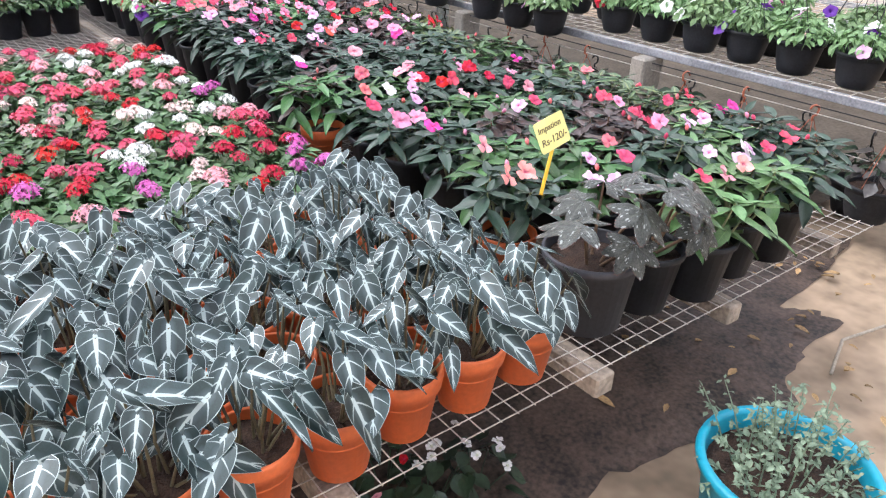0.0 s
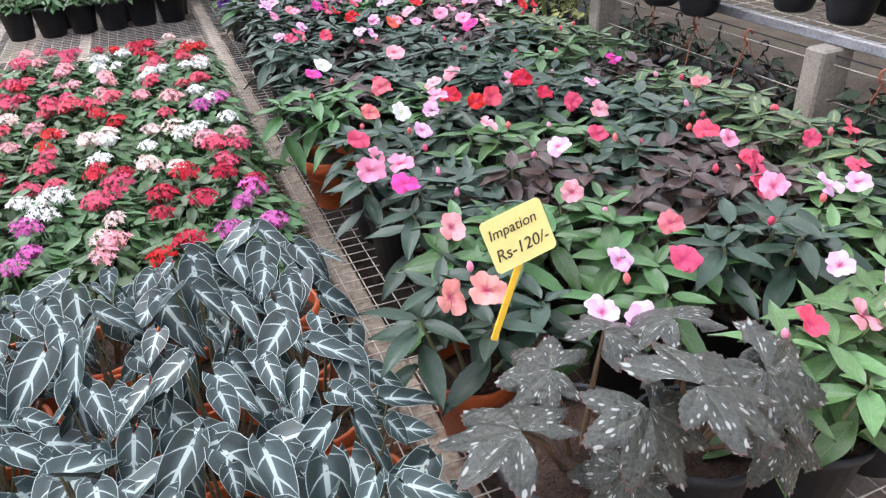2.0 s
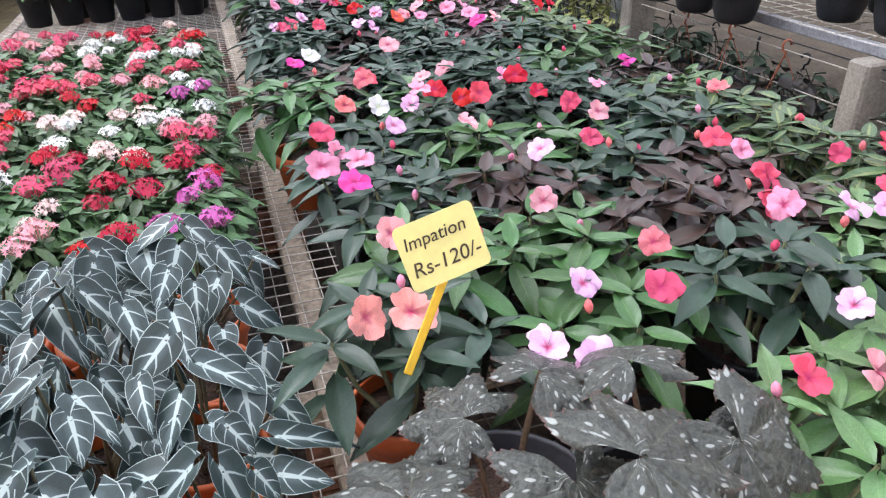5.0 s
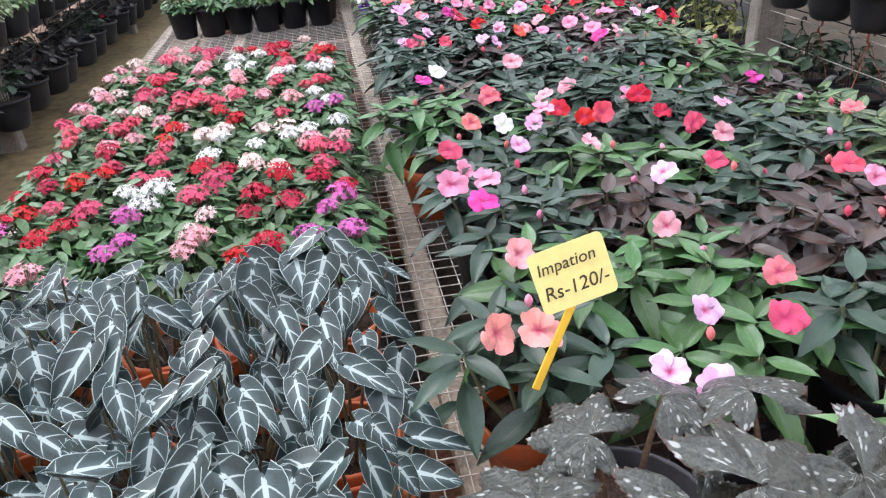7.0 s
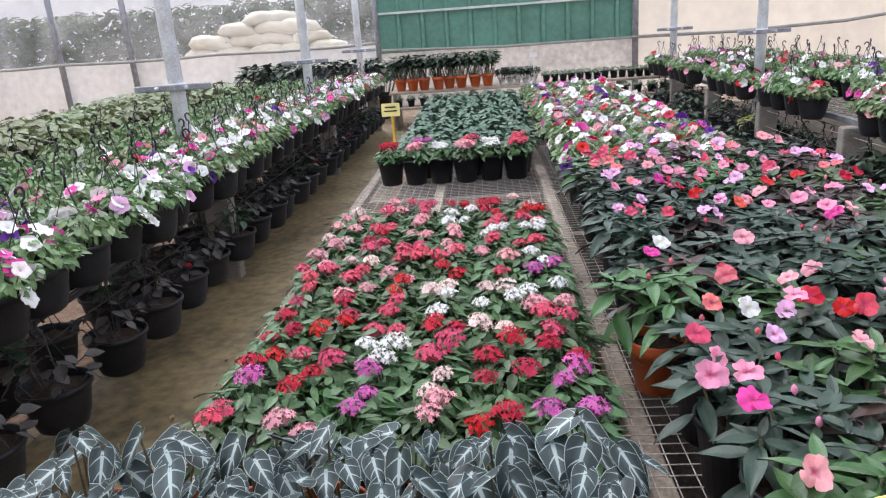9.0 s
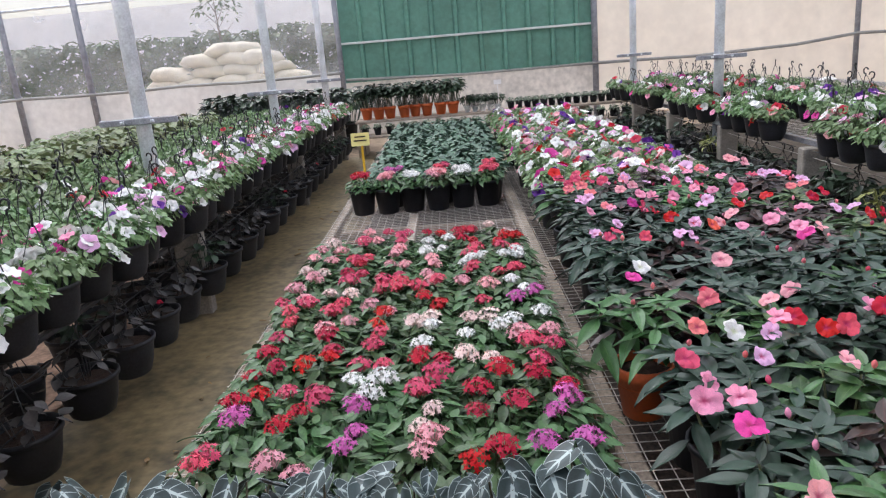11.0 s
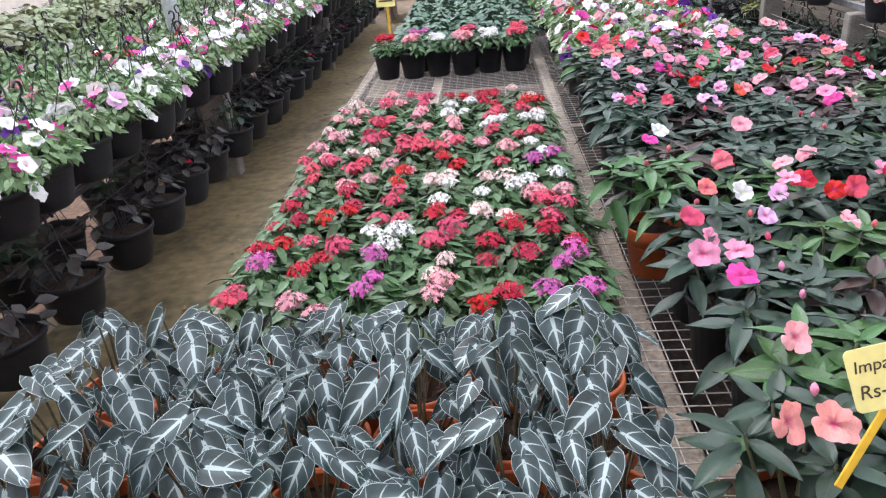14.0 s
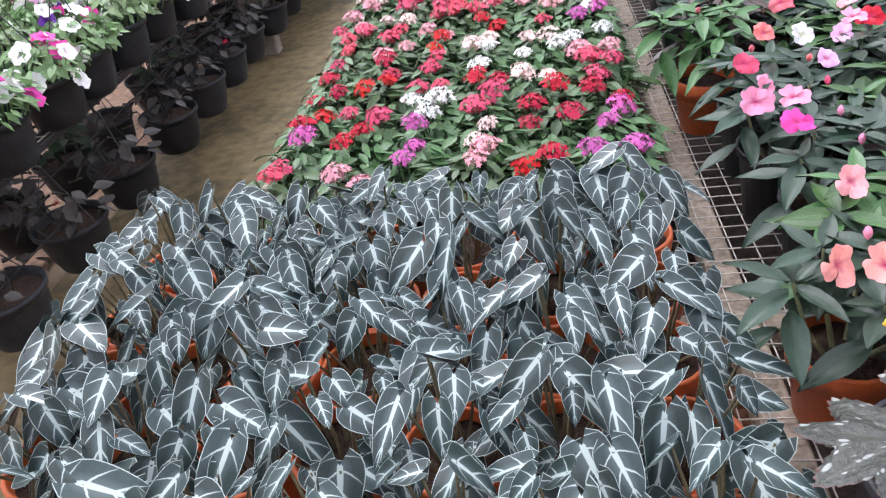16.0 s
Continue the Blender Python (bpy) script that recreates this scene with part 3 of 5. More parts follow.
# ---- structure ----
def sheet(x0, x1, y0, y1, z, n=40, amp=0.0, k=1.0):
    me = Mesh()
    v = [(x0 + (x1 - x0) * i / n, y0 + (y1 - y0) * j / n, z + amp * noise.noise((k * (x0 + (x1 - x0) * i / n), k * (y0 + (y1 - y0) * j / n), 3))) for j in range(n + 1) for i in range(n + 1)]
    f = [(j * (n + 1) + i, j * (n + 1) + i + 1, (j + 1) * (n + 1) + i + 1, (j + 1) * (n + 1) + i) for j in range(n) for i in range(n)]
    return me.add(v, f)


BZ = 0.5
solid("ground", sheet(-600, 600, -600, 600, -0.02, 4), MAT["ground"], "packed brown earth ground of the nursery", "ground")
solid("floor", sheet(-14, 12, -6, 16.7, 0.0, 160, 0.012, 1.3), MAT["ground"], "trodden sandy brown earth floor inside the greenhouse", "floor", smooth=True)
solid("pavement_aisle", sheet(-2.6, -1.55, 0.3, 12.6, 0.022, 60, 0.006, 2.0), MAT["aisle"], "mossy damp brown concrete aisle between benches", "pavement", smooth=True)


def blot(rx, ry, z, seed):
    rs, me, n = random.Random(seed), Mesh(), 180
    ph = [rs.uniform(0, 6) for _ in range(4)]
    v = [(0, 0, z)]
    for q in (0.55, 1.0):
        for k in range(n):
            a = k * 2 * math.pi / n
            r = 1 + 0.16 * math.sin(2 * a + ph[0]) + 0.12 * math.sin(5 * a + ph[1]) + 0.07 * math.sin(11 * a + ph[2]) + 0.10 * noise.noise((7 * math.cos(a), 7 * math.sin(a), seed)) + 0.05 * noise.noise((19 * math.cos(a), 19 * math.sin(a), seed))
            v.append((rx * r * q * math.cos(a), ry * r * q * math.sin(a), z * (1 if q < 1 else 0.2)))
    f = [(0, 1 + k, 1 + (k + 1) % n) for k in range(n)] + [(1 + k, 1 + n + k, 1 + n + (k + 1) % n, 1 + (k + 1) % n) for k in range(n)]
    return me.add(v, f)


solid("wet_soil", blot(1.9, 0.62, 0.02, 4), MAT["mudshade"], "dark wet soil under the bench edge", "soil patch", m=Matrix.Translation((0.1, 0.62, 0.004)), smooth=True)
# fills the bench's footprint, so its dark colour paints the shade down there
solid("wet_soil", blot(1.55, 5.2, 0.02, 9), MAT["mudshade"], "dark wet soil with painted shade beneath the wire bench", "soil patch", m=Matrix.Translation((0.1, 6.0, 0.008)), smooth=True)

# first sheet is added to darken the floor where the bench shades it
solid("ground_cover", sheet(2.72, 6.4, 0.9, 13.4, 0.03, 40, 0.012, 2.0), MAT["mat"], "brown earth darkened for shade under the raised bench", "ground cover", smooth=True)
solid("ground_cover", sheet(-6.4, -2.75, 0.5, 13.0, 0.03, 40, 0.012, 2.0), MAT["matbrown"], "dark reddish earth under the raised bench", "ground cover", smooth=True)

# end wall at the back: green sheet between white posts, cream film beside it, clear film on the other side
WY = 16.8


def corrugated(x0, x1, z0, z1, y, pitch=0.55):
    me = Mesh()
    xs = []
    x = x0
    while x < x1 - 1e-6:
        for dx, dy in ((0, 0), (0.40, 0), (0.43, -0.075), (0.50, -0.075), (0.53, 0)):
            if x + dx * pitch / 0.55 <= x1:
                xs.append((x + dx * pitch / 0.55, dy))
        x += pitch
    xs.append((x1, 0))
    n = len(xs)
    v = [(a, y + b, z) for z in (z0, z1) for a, b in xs] + [(a, y + b + 0.01, z) for z in (z0, z1) for a, b in xs]
    f = [(i, i + 1, n + i + 1, n + i) for i in range(n - 1)] + [(2 * n + i + 1, 2 * n + i, 3 * n + i, 3 * n + i + 1) for i in range(n - 1)]
    return me.add(v, f)


def film_wall(x0, x1, z0, z1, y, amp=0.04, n=70):
    me = Mesh()
    v, f = [], []
    for j in range(15):
        for i in range(n + 1):
            x, z = x0 + (x1 - x0) * i / n, z0 + (z1 - z0) * j / 14
            v.append((x, y + amp * noise.noise((x * 0.9, z * 1.4, 5)) + amp * 0.4 * noise.noise((x * 3, z * 2, 1)), z))
    for j in range(14):
        for i in range(n):
            a = j * (n + 1) + i
            f.append((a, a + 1, a + n + 2, a + n + 1))
    return me.add(v, f)


solid("wall_panel", corrugated(-2.85, 2.95, 1.2, 4.6, WY), MAT["panel"], "dark green corrugated sheet metal end wall", "wall")
for z, h in ((2.08, 0.05), (3.72, 0.05)):
    solid("trim", Mesh().box((0.05, WY - 0.08, z), (5.8, 0.05, h), bev=0.008), MAT["girt"], "pale steel rail across the green sheet", "rail")
solid("wall_skirt", film_wall(-2.85, 2.95, -0.02, 1.24, WY + 0.03, 0.03), MAT["skirt"], "dusty cream plastic skirt under the green sheet", "wall", smooth=True)
solid("wall_cream", film_wall(2.97, 12.0, 0.0, 4.9, WY, 0.10), MAT["cream"], "cream translucent plastic sheet wall", "wall", smooth=True)
film = solid("window_film", film_wall(-14.0, -2.9, 1.4, 4.9, WY, 0.05), MAT["film"], "clear dusty plastic film over the end wall", "window", smooth=True)
film.visible_shadow = False
solid("wall_low", film_wall(-14.0, -2.87, -0.02, 1.42, WY + 0.02, 0.06), MAT["whiteskirt"], "whitish plastic skirt with earth banked behind", "wall", smooth=True)
for x, w in ((-14.0, "west"), (12.0, "east")):
    m = Matrix.Translation((x, 16.8, 0)) @ Euler((0, 0, radians(-90))).to_matrix().to_4x4()
    solid("wall_" + w, film_wall(0, 24.0, 0.0, 4.9, 0, 0.06), MAT["cream"], "cream translucent plastic side wall", "wall", smooth=True, m=m)
solid("wall_south", film_wall(-14, 12, 0.0, 4.9, -7.2, 0.06), MAT["cream"], "cream translucent plastic wall", "wall", smooth=True)
roof = solid("ceiling", Mesh().add([(-14, -7.2, 4.9), (-1, -7.2, 6.4), (12, -7.2, 4.9), (-14, 16.8, 4.9), (-1, 16.8, 6.4), (12, 16.8, 4.9)], [(0, 1, 4, 3), (1, 2, 5, 4)]),
             MAT["roof"], "milky white plastic film roof", "ceiling")
roof.visible_shadow = False

for x, z0, r in ((-2.88, 0.0, 0.06), (2.96, 0.0, 0.07), (8.9, 0.0, 0.06), (-8.75, 0.0, 0.07), (-10.5, 0.0, 0.07)):
    solid("end_post", Mesh().tube([(x, WY - 0.14, z0), (x - 0.03, WY - 0.14, 4.9)], r, 12), MAT["rust"], "grey steel pole of the greenhouse end wall", "pole", "object", True)


def sag(x0, x1, y, z, dip, n=24, seed=0):
    return [(x0 + (x1 - x0) * i / n, y, z - dip * math.sin(math.pi * ((i * 3) % n) / n) + 0.02 * noise.noise((i * 0.7, seed, 0))) for i in range(n + 1)]


solid("hose", Mesh().tube(sag(-14, -2.9, WY - 0.22, 1.45, 0.03, seed=1), 0.035, 8), MAT["hose"], "grey hose strapped along the plastic wall", "hose", "object", True)
solid("hose", Mesh().tube([(-2.8, WY - 0.2, 1.28), (0, WY - 0.2, 1.19), (3.0, WY - 0.2, 1.2)], 0.03, 8), MAT["hose"], "grey hose along the foot of the green sheet", "hose", "object", True)
solid("hose", Mesh().tube([(3.0, WY - 0.2, 1.2), (5.2, WY - 0.2, 1.17), (7.5, WY - 0.2, 1.24), (8.9, WY - 0.2, 1.38), (12, WY - 0.2, 1.3)], 0.035, 8), MAT["hose"], "grey hose along the cream plastic wall", "hose", "object", True)
solid("trim_tube", Mesh().tube([(-14, WY - 0.1, 3.35), (-2.9, WY - 0.1, 3.5)], 0.03, 8), MAT["steel"], "thin steel tube across the clear film", "tube", smooth=True)

# outside: earth bank, sacks, hedge, sapling and a white tunnel
bank = Mesh()
NX = 60
bv, bf = [], []
for i in range(NX + 1):
    x = -30 + 30 * i / NX
    for y, z in ((17.1, 0), (17.6, 0.85), (18.4, 1.15), (21, 1.25), (24, 1.3), (27, 0)):
        bv.append((x, y + 0.2 * noise.noise((x, y, 0)), z + (0.18 * noise.noise((x * 1.3, y, 2)) if z else 0)))
for i in range(NX):
    for k in range(5):
        a = i * 6 + k
        bf.append((a, a + 6, a + 7, a + 1))
solid("ground_bank", bank.add(bv, bf), MAT["bank"], "bare earth bank outside the plastic wall", "bank", smooth=True)


def sack(seed):
    rs, me, n = random.Random(seed), Mesh(), 18
    prof = []
    for i in range(9):
        t = -1 + i / 4
        prof.append(((1 - abs(t) ** 3.2) ** 0.5 if abs(t) < 1 else 0.02, t))
    v, f = [], []
    for r, t in prof:
        for k in range(n):
            a = k * 2 * math.pi / n
            p = Vector((0.58 * t, 0.36 * r * math.cos(a), 0.19 * r * math.copysign(abs(math.sin(a)) ** 0.8, math.sin(a))))
            p += Vector((0, 0.05, 0.05)) * noise.noise(p * 4 + Vector((seed, 0, 0)))
            p.z -= 0.10 * t * t
            v.append(tuple(p))
    for i in range(8):
        for k in range(n):
            j = (k + 1) % n
            f.append((i * n + k, i * n + j, i * n + n + j, i * n + n + k))
    return me.add(v, f)


sack_meshes = [sack(i).make("sack", MAT["sack"]) for i in range(4)]
for row, (z, xs) in enumerate(((1.42, (-8.0, -7.1, -6.2, -5.3, -4.5)), (1.72, (-7.6, -6.7, -5.8, -4.9)), (2.0, (-7.0, -6.1, -5.4)), (2.24, (-6.35, -5.9)))):
    for i, x in enumerate(xs):
        s = new("sack", sack_meshes[(row + i) % 4])
        s.matrix_basis = place(x + rnd(-0.1, 0.1), 19 + 0.12 * row + rnd(-0.15, 0.15), z, rnd(-25, 25), 0, rnd(0.95, 1.12), rnd(-9, 9))
        tagged(s, "full pale woven sack heaped on the earth bank", "sack", "heap of sacks")

hedge = Mesh()
hrs = random.Random(5)
hl = leaf(0.34, 0.2, 2, across=3)
for i in range(9000):
    x = hrs.uniform(-26, -1.5)
    top = 2.9 + 0.35 * noise.noise((x * 0.5, 1, 0))
    hedge.join(hl, place(x, 24 + hrs.uniform(-0.5, 0.5) - 0.3, hrs.uniform(1.2, top), hrs.uniform(0, 360), hrs.uniform(-40, 60), hrs.uniform(0.6, 1.2), hrs.uniform(-40, 40)))
solid("hedge", hedge, MAT["hedgeleaf"], "long dusty green hedge beyond the plastic", "hedge", "stuff")
tree = thing("sapling", Matrix.Translation((-7.2, 22.0, 1.2)), "thin pale young tree with sparse leaves outside", "tree")
tk = Mesh().tube([(0, 0, 0), (0.03, 0, 1.2), (-0.02, 0, 2.5)], 0.05, 7, r2=0.015)
for i in range(9):
    a = i * 2.4
    tk.tube([(0, 0, 1.4 + i * 0.11), (0.5 * math.cos(a), 0.4 * math.sin(a), 1.9 + i * 0.12)], 0.014, 4, r2=0.004)
part("trunk", tk.make("trunk", MAT["trunk"]), tree)
part("crown", foliage([leaf(0.16, 0.08, 3, across=3)], 110, 0.75, 1.5, 3.1, 8, stems=False).make("crown", MAT["hedgeleaf"]), tree)
tun = Mesh()
tun.add([(x, 34 + 3 * math.cos(a), 1.2 + 3.6 * math.sin(a)) for x in (-40, 2) for a in [k * math.pi / 14 for k in range(15)]], [(k, k + 1, 16 + k, 15 + k) for k in range(14)])
solid("backdrop_tunnel", tun, MAT["roof"], "white plastic growing tunnel in the distance", "tunnel", smooth=True)

# ---- inner posts ----
for i, (x, y) in enumerate(((-2.92, 5.5), (-2.78, 9.3), (-2.72, 13.1), (2.9, 8.9), (2.91, 13.1), (2.9, 4.75))):
    p = thing("steel_post", Matrix.Translation((x, y, 0)), "round galvanised greenhouse post with a short crossbar", "post", "posts along the benches")
    part("pole", Mesh().tube([(0, 0, -0.02), (0, 0, 5.4)], 0.06, 16).make("pole", MAT["steel"]), p)
    part("crossbar", Mesh().box((0, -0.075, 1.40), (0.62, 0.035, 0.05), bev=0.006).make("crossbar", MAT["rust"], False), p, None, "grey steel crossbar")
    cl = Mesh().lathe([(0.062, -0.03), (0.07, -0.03), (0.07, 0.03), (0.062, 0.03)], 16, (0, 0, 1.4)).box((0.12, -0.1, 1.4), (0.025, 0.03, 0.025)).box((-0.12, -0.1, 1.4), (0.025, 0.03, 0.025))
    part("clamp", cl.make("clamp", MAT["steel"]), p)


# ---- wire benches ----
def wire_grid(x0, x1, y0, y1, z, dx, dy, r=0.0020):
    me = Mesh()
    x = x0
    while x <= x1 + 1e-6:
        k = max(2, int((y1 - y0) / 0.6))
        me.tube([(x + 0.004 * noise.noise((x * 9, i, 0)), y0 + (y1 - y0) * i / k, z + 0.005 * noise.noise((x * 2, i * 0.7, 3))) for i in range(k + 1)], r, 4, False)
        x += dx
    y = y0 + 0.004
    while y <= y1 + 1e-6:
        k = max(2, int((x1 - x0) / 0.4))
        me.tube([(x0 - 0.01 + (x1 - x0 + 0.02) * i / k, y + 0.005 * noise.noise((i, y * 9, 0)), z + 0.003 + 0.005 * noise.noise((i * 0.8, y * 2, 3))) for i in range(k + 1)], r, 4, False)
        y += dy
    return me


def timber(x0, x1, y0, y1, z0, z1):
    return Mesh().box(((x0 + x1) / 2, (y0 + y1) / 2, (z0 + z1) / 2), (x1 - x0, y1 - y0, z1 - z0), bev=0.006).make("timber", MAT["wood"], False)


bench = thing("wire_bench", Matrix.Identity(4), "long galvanised wire mesh bench on timber stringers", "bench")
part("wire_mesh", wire_grid(-1.46, 1.66, 0.19, 11.0, BZ - 0.006, 0.06, 0.052).make("wire_mesh", MAT["wire"]), bench, None, "galvanised welded wire mesh")
for x, w in ((-1.44, 0.05), (-0.83, 0.07), (0.0, 0.075), (0.65, 0.07), (1.42, 0.06)):
    part("stringer", timber(x - w / 2, x + w / 2, 0.17 if x == 0.0 or x == 0.65 else 0.21, 10.9, BZ - 0.085, BZ - 0.014), bench, None, "weathered grey timber beam")
for y in (1.1, 2.6, 4.15, 5.3, 8.0, 10.8):
    part("crossbeam", timber(-1.48, 1.6, y - 0.035, y + 0.035, BZ - 0.16, BZ - 0.087), bench)
    for x in (-1.3, 0.02, 1.35):
        leg = Mesh()
        for k in range(4):
            leg.box((x, y, 0.04 + 0.085 * k - 0.02), (0.2, 0.1, 0.078), place(0, 0, 0, 0), 0.005)
        part("leg", leg.make("leg", MAT["brick"], False), bench, None, "stacked brick leg")


def side_bench(name, x0, x1, y0, y1, z, edge, label, rail="girt", step=1.9):
    b = thing(name, Matrix.Identity(4), label, "bench")
    part("wire_mesh", wire_grid(x0, x1, y0, y1, z - 0.006, 0.12, 0.12, 0.003).make("wire_mesh", MAT["wire"]), b)
    part("edge_rail", Mesh().box((edge, (y0 + y1) / 2, z - 0.035), (0.05, y1 - y0, 0.05), bev=0.005).make("edge_rail", MAT[rail], False), b, None, "steel angle rail along the edge")
    part("edge_rail", Mesh().box((x0 + x1 - edge, (y0 + y1) / 2, z - 0.035), (0.05, y1 - y0, 0.05), bev=0.005).make("edge_rail", MAT["rust"], False), b)
    y = y0 + (0.14 if edge > 0 else 0.35)
    sgn = 1 if edge < 0 else -1
    while y < y1:
        for x in (edge + sgn * (0.04 if edge > 0 else -0.05), x0 + x1 - edge + sgn * 0.1):
            part("pillar", Mesh().box((x, y, z / 2 - 0.04), (0.2, 0.12, z - 0.045), bev=0.012).make("pillar", MAT["concrete"], False), b, None, "square concrete pillar")
        y += step
    for zz in (z - 0.13, z - 0.3):
        part("line_wire", Mesh().tube([(edge + sgn * 0.06, y0, zz), (edge + sgn * 0.06, (y0 + y1) / 2, zz - 0.02), (edge + sgn * 0.06, y1, zz)], 0.003, 4).make("line_wire", MAT["wire" if rail == "rust" else "hanger"]), b)
    return b


side_bench("side_bench", -6.3, -2.34, 0.6, 12.6, 0.70, -2.38, "raised wire bench with a dark rail, crowded with baskets", "greypot", 3.8)
side_bench("side_bench", 2.62, 6.2, 0.1, 13.2, 0.75, 2.66, "raised wire bench on concrete pillars, crowded with baskets", "rust")
back = thing("back_shelf", Matrix.Identity(4), "low timber shelf by the end wall for potted figs", "shelf")
part("board", timber(-2.2, 3.3, 12.75, 13.45, 0.59, 0.63), back)
part("board", timber(-2.2, 3.3, 12.3, 12.72, 0.36, 0.40), back)
for x in (-2.1, -0.7, 0.7, 2.0, 3.2):
    part("upright", timber(x - 0.04, x + 0.04, 12.78, 13.4, 0.0, 0.588), back)
    part("upright", timber(x - 0.04, x + 0.04, 12.35, 12.68, 0.0, 0.358), back)

# ---- shared shapes of the plants ----
POT = {
    "orange": pot_shape(0.095, 0.068, 0.19, 0.045).make("pot", MAT["terracotta"]),
    "black": pot_shape(0.078, 0.058, 0.15, 0.02, 22).make("pot", MAT["blackpot"]),
    "mid": pot_shape(0.115, 0.085, 0.22, 0.022, 24).make("pot", MAT["blackpot"]),
    "big": pot_shape(0.145, 0.115, 0.25, 0.03, 30).make("pot", MAT["greypot"]),
    "white": pot_shape(0.06, 0.045, 0.11, 0.015, 18).make("pot", MAT["whitepot"]),
    "basket": Mesh().lathe([(0.001, 0), (0.078, 0), (0.094, 0.012), (0.112, 0.07), (0.126, 0.15), (0.130, 0.168), (0.138, 0.170), (0.140, 0.19), (0.130, 0.19), (0.126, 0.17)], 22).make("pot", MAT["blackpot"]),
}
SOIL = {k: soil_disc(r, z).make("soil", MAT["soil"]) for k, r, z in (("orange", 0.088, 0.16), ("black", 0.072, 0.13), ("mid", 0.107, 0.19), ("big", 0.136, 0.215), ("white", 0.055, 0.095), ("basket", 0.124, 0.160))}


def hanger_shape(h, spread=0.12):
    me = Mesh()
    for k in range(3):
        a = k * 2.094 + 0.4
        me.tube([(spread * math.cos(a), spread * math.sin(a), 0.18), (0.012 * math.cos(a), 0.012 * math.sin(a), h - 0.05)], 0.0024, 4, False)
    me.tube([(0, 0, h - 0.055), (0, 0, h - 0.03), (0.016, 0, h - 0.022)] + [(0.021 * math.cos(t), 0, h + 0.004 + 0.024 * math.sin(t)) for t in (-0.6, 0.1, 0.8, 1.6, 2.3, 3.1)], 0.0062, 6)
    return me


HANG = hanger_shape(0.50).make("hanger", MAT["hanger"])
HANGLOW = hanger_shape(0.44).make("hanger", MAT["hanger"])
HANGOR = hanger_shape(0.46).make("hanger", MAT["orangehanger"])


def potted(name, kind, x, y, z, label, category, group, rz=None, s=1.0, tilt=0.0, soil=True):
    t = thing(name, place(x, y, z, rnd(0, 360) if rz is None else rz, tilt, s), label, category, group)
    part("pot", POT[kind], t)
    if soil:
        part("soil", SOIL[kind], t)
    return t


# ---- arrow-leaved alocasia in orange pots ----
ALO = [leaf(L, W, 10, lobe=lb, fold=fo, droop=dr, wave=wv, across=7).make("leaf", MAT["alocasia"]) for L, W, lb, fo, dr, wv in
       ((0.128, 0.072, 0.36, 0.08, 0.20, 0.02), (0.150, 0.070, 0.34, 0.14, 0.28, 0.03), (0.108, 0.070, 0.36, 0.06, 0.10, 0.02), (0.164, 0.066, 0.32, 0.16, 0.20, 0.03), (0.090, 0.056, 0.36, 0.10, 0.2, 0.02))]


def alocasia(x, y):
    t = potted("potted_alocasia", "orange", x, y, BZ, "arrow-leaved alocasia, dark with white veins, in an orange pot", "potted plant", "alocasia on the wire bench", rz=0)
    st = Mesh()
    n = random.randint(14, 17)
    for i in range(n):
        a = i * 2.39996 + rnd(-0.4, 0.4)
        q = math.sqrt((i + 0.4) / n)
        r = 0.135 * q
        h = 0.25 + 0.115 * (1 - q * q) + rnd(-0.04, 0.04)
        px, py = r * math.cos(a), r * math.sin(a)
        st.tube([(0.03 * math.cos(a), 0.03 * math.sin(a), 0.15), (px * 0.6, py * 0.6, h * 0.7), (px, py, h)], 0.0042, 5, False, r2=0.0025)
        # tips hang outwards and towards the bright, open end of the bench
        ax, ay = math.cos(a) * 0.75 + random.gauss(0, 0.6), math.sin(a) * 0.5 - 0.62 + random.gauss(0, 0.40)
        part("leaf", random.choice(ALO), t, place(px, py, h, math.degrees(math.atan2(ay, ax)) - 90, rnd(8, 52), rnd(0.66, 1.14), rnd(-26, 26)))
    tagged(part("stalk_cluster", st.make("stalk_cluster", MAT["alostem"]), t, None, "pale green leaf stalks"), kind="stuff")


for j in range(5):
    for i in range(7):
        alocasia(-1.40 + 0.193 * i + rnd(-0.012, 0.012) + (0.03 if j == 0 else 0), 0.31 + 0.205 * j + rnd(-0.012, 0.012))

# ---- pentas ----
PL = [leaf(0.075, 0.03, 4, fold=0.15, droop=0.35, across=3), leaf(0.06, 0.027, 4, fold=0.1, droop=0.2, across=3)]
PFOL = [foliage(PL, 105, 0.115, 0.12, 0.285, s, tip=(0, 50)).make("foliage", MAT["pentaleaf"]) for s in range(4)]
PHEAD = {c: [star_cluster(0.039, 28, s).make("flower_head", MAT["f_" + c]) for s in range(2)] for c in ("red", "crimson", "rose", "palepink", "blush", "white", "mauve")}


def pentas(x, y, c, kind="black", s=1.0, n=None):
    t = potted("potted_pentas", kind, x, y, BZ, "leafy pentas with %s star flower heads in a black pot" % {"blush": "pale pink", "palepink": "light pink", "rose": "rose pink"}.get(c, c), "potted plant", "pentas on the wire bench", s=s)
    up = 0.05 if kind == "mid" else 0.0
    part("foliage", random.choice(PFOL), t, place(0, 0, up, rnd(0, 360)))
    n = n or random.choice((1, 2, 2, 2, 3))
    a0 = rnd(0, 6.28)
    for k in range(n):
        a = a0 + k * 6.28 / n
        r = rnd(0.01, 0.03) if n == 1 else rnd(0.035, 0.065)
        part("flower_head", random.choice(PHEAD[c]), t, place(r * math.cos(a), r * math.sin(a), 0.27 + up + rnd(-0.02, 0.025), rnd(0, 360), rnd(-20, 20), rnd(0.85, 1.25)))


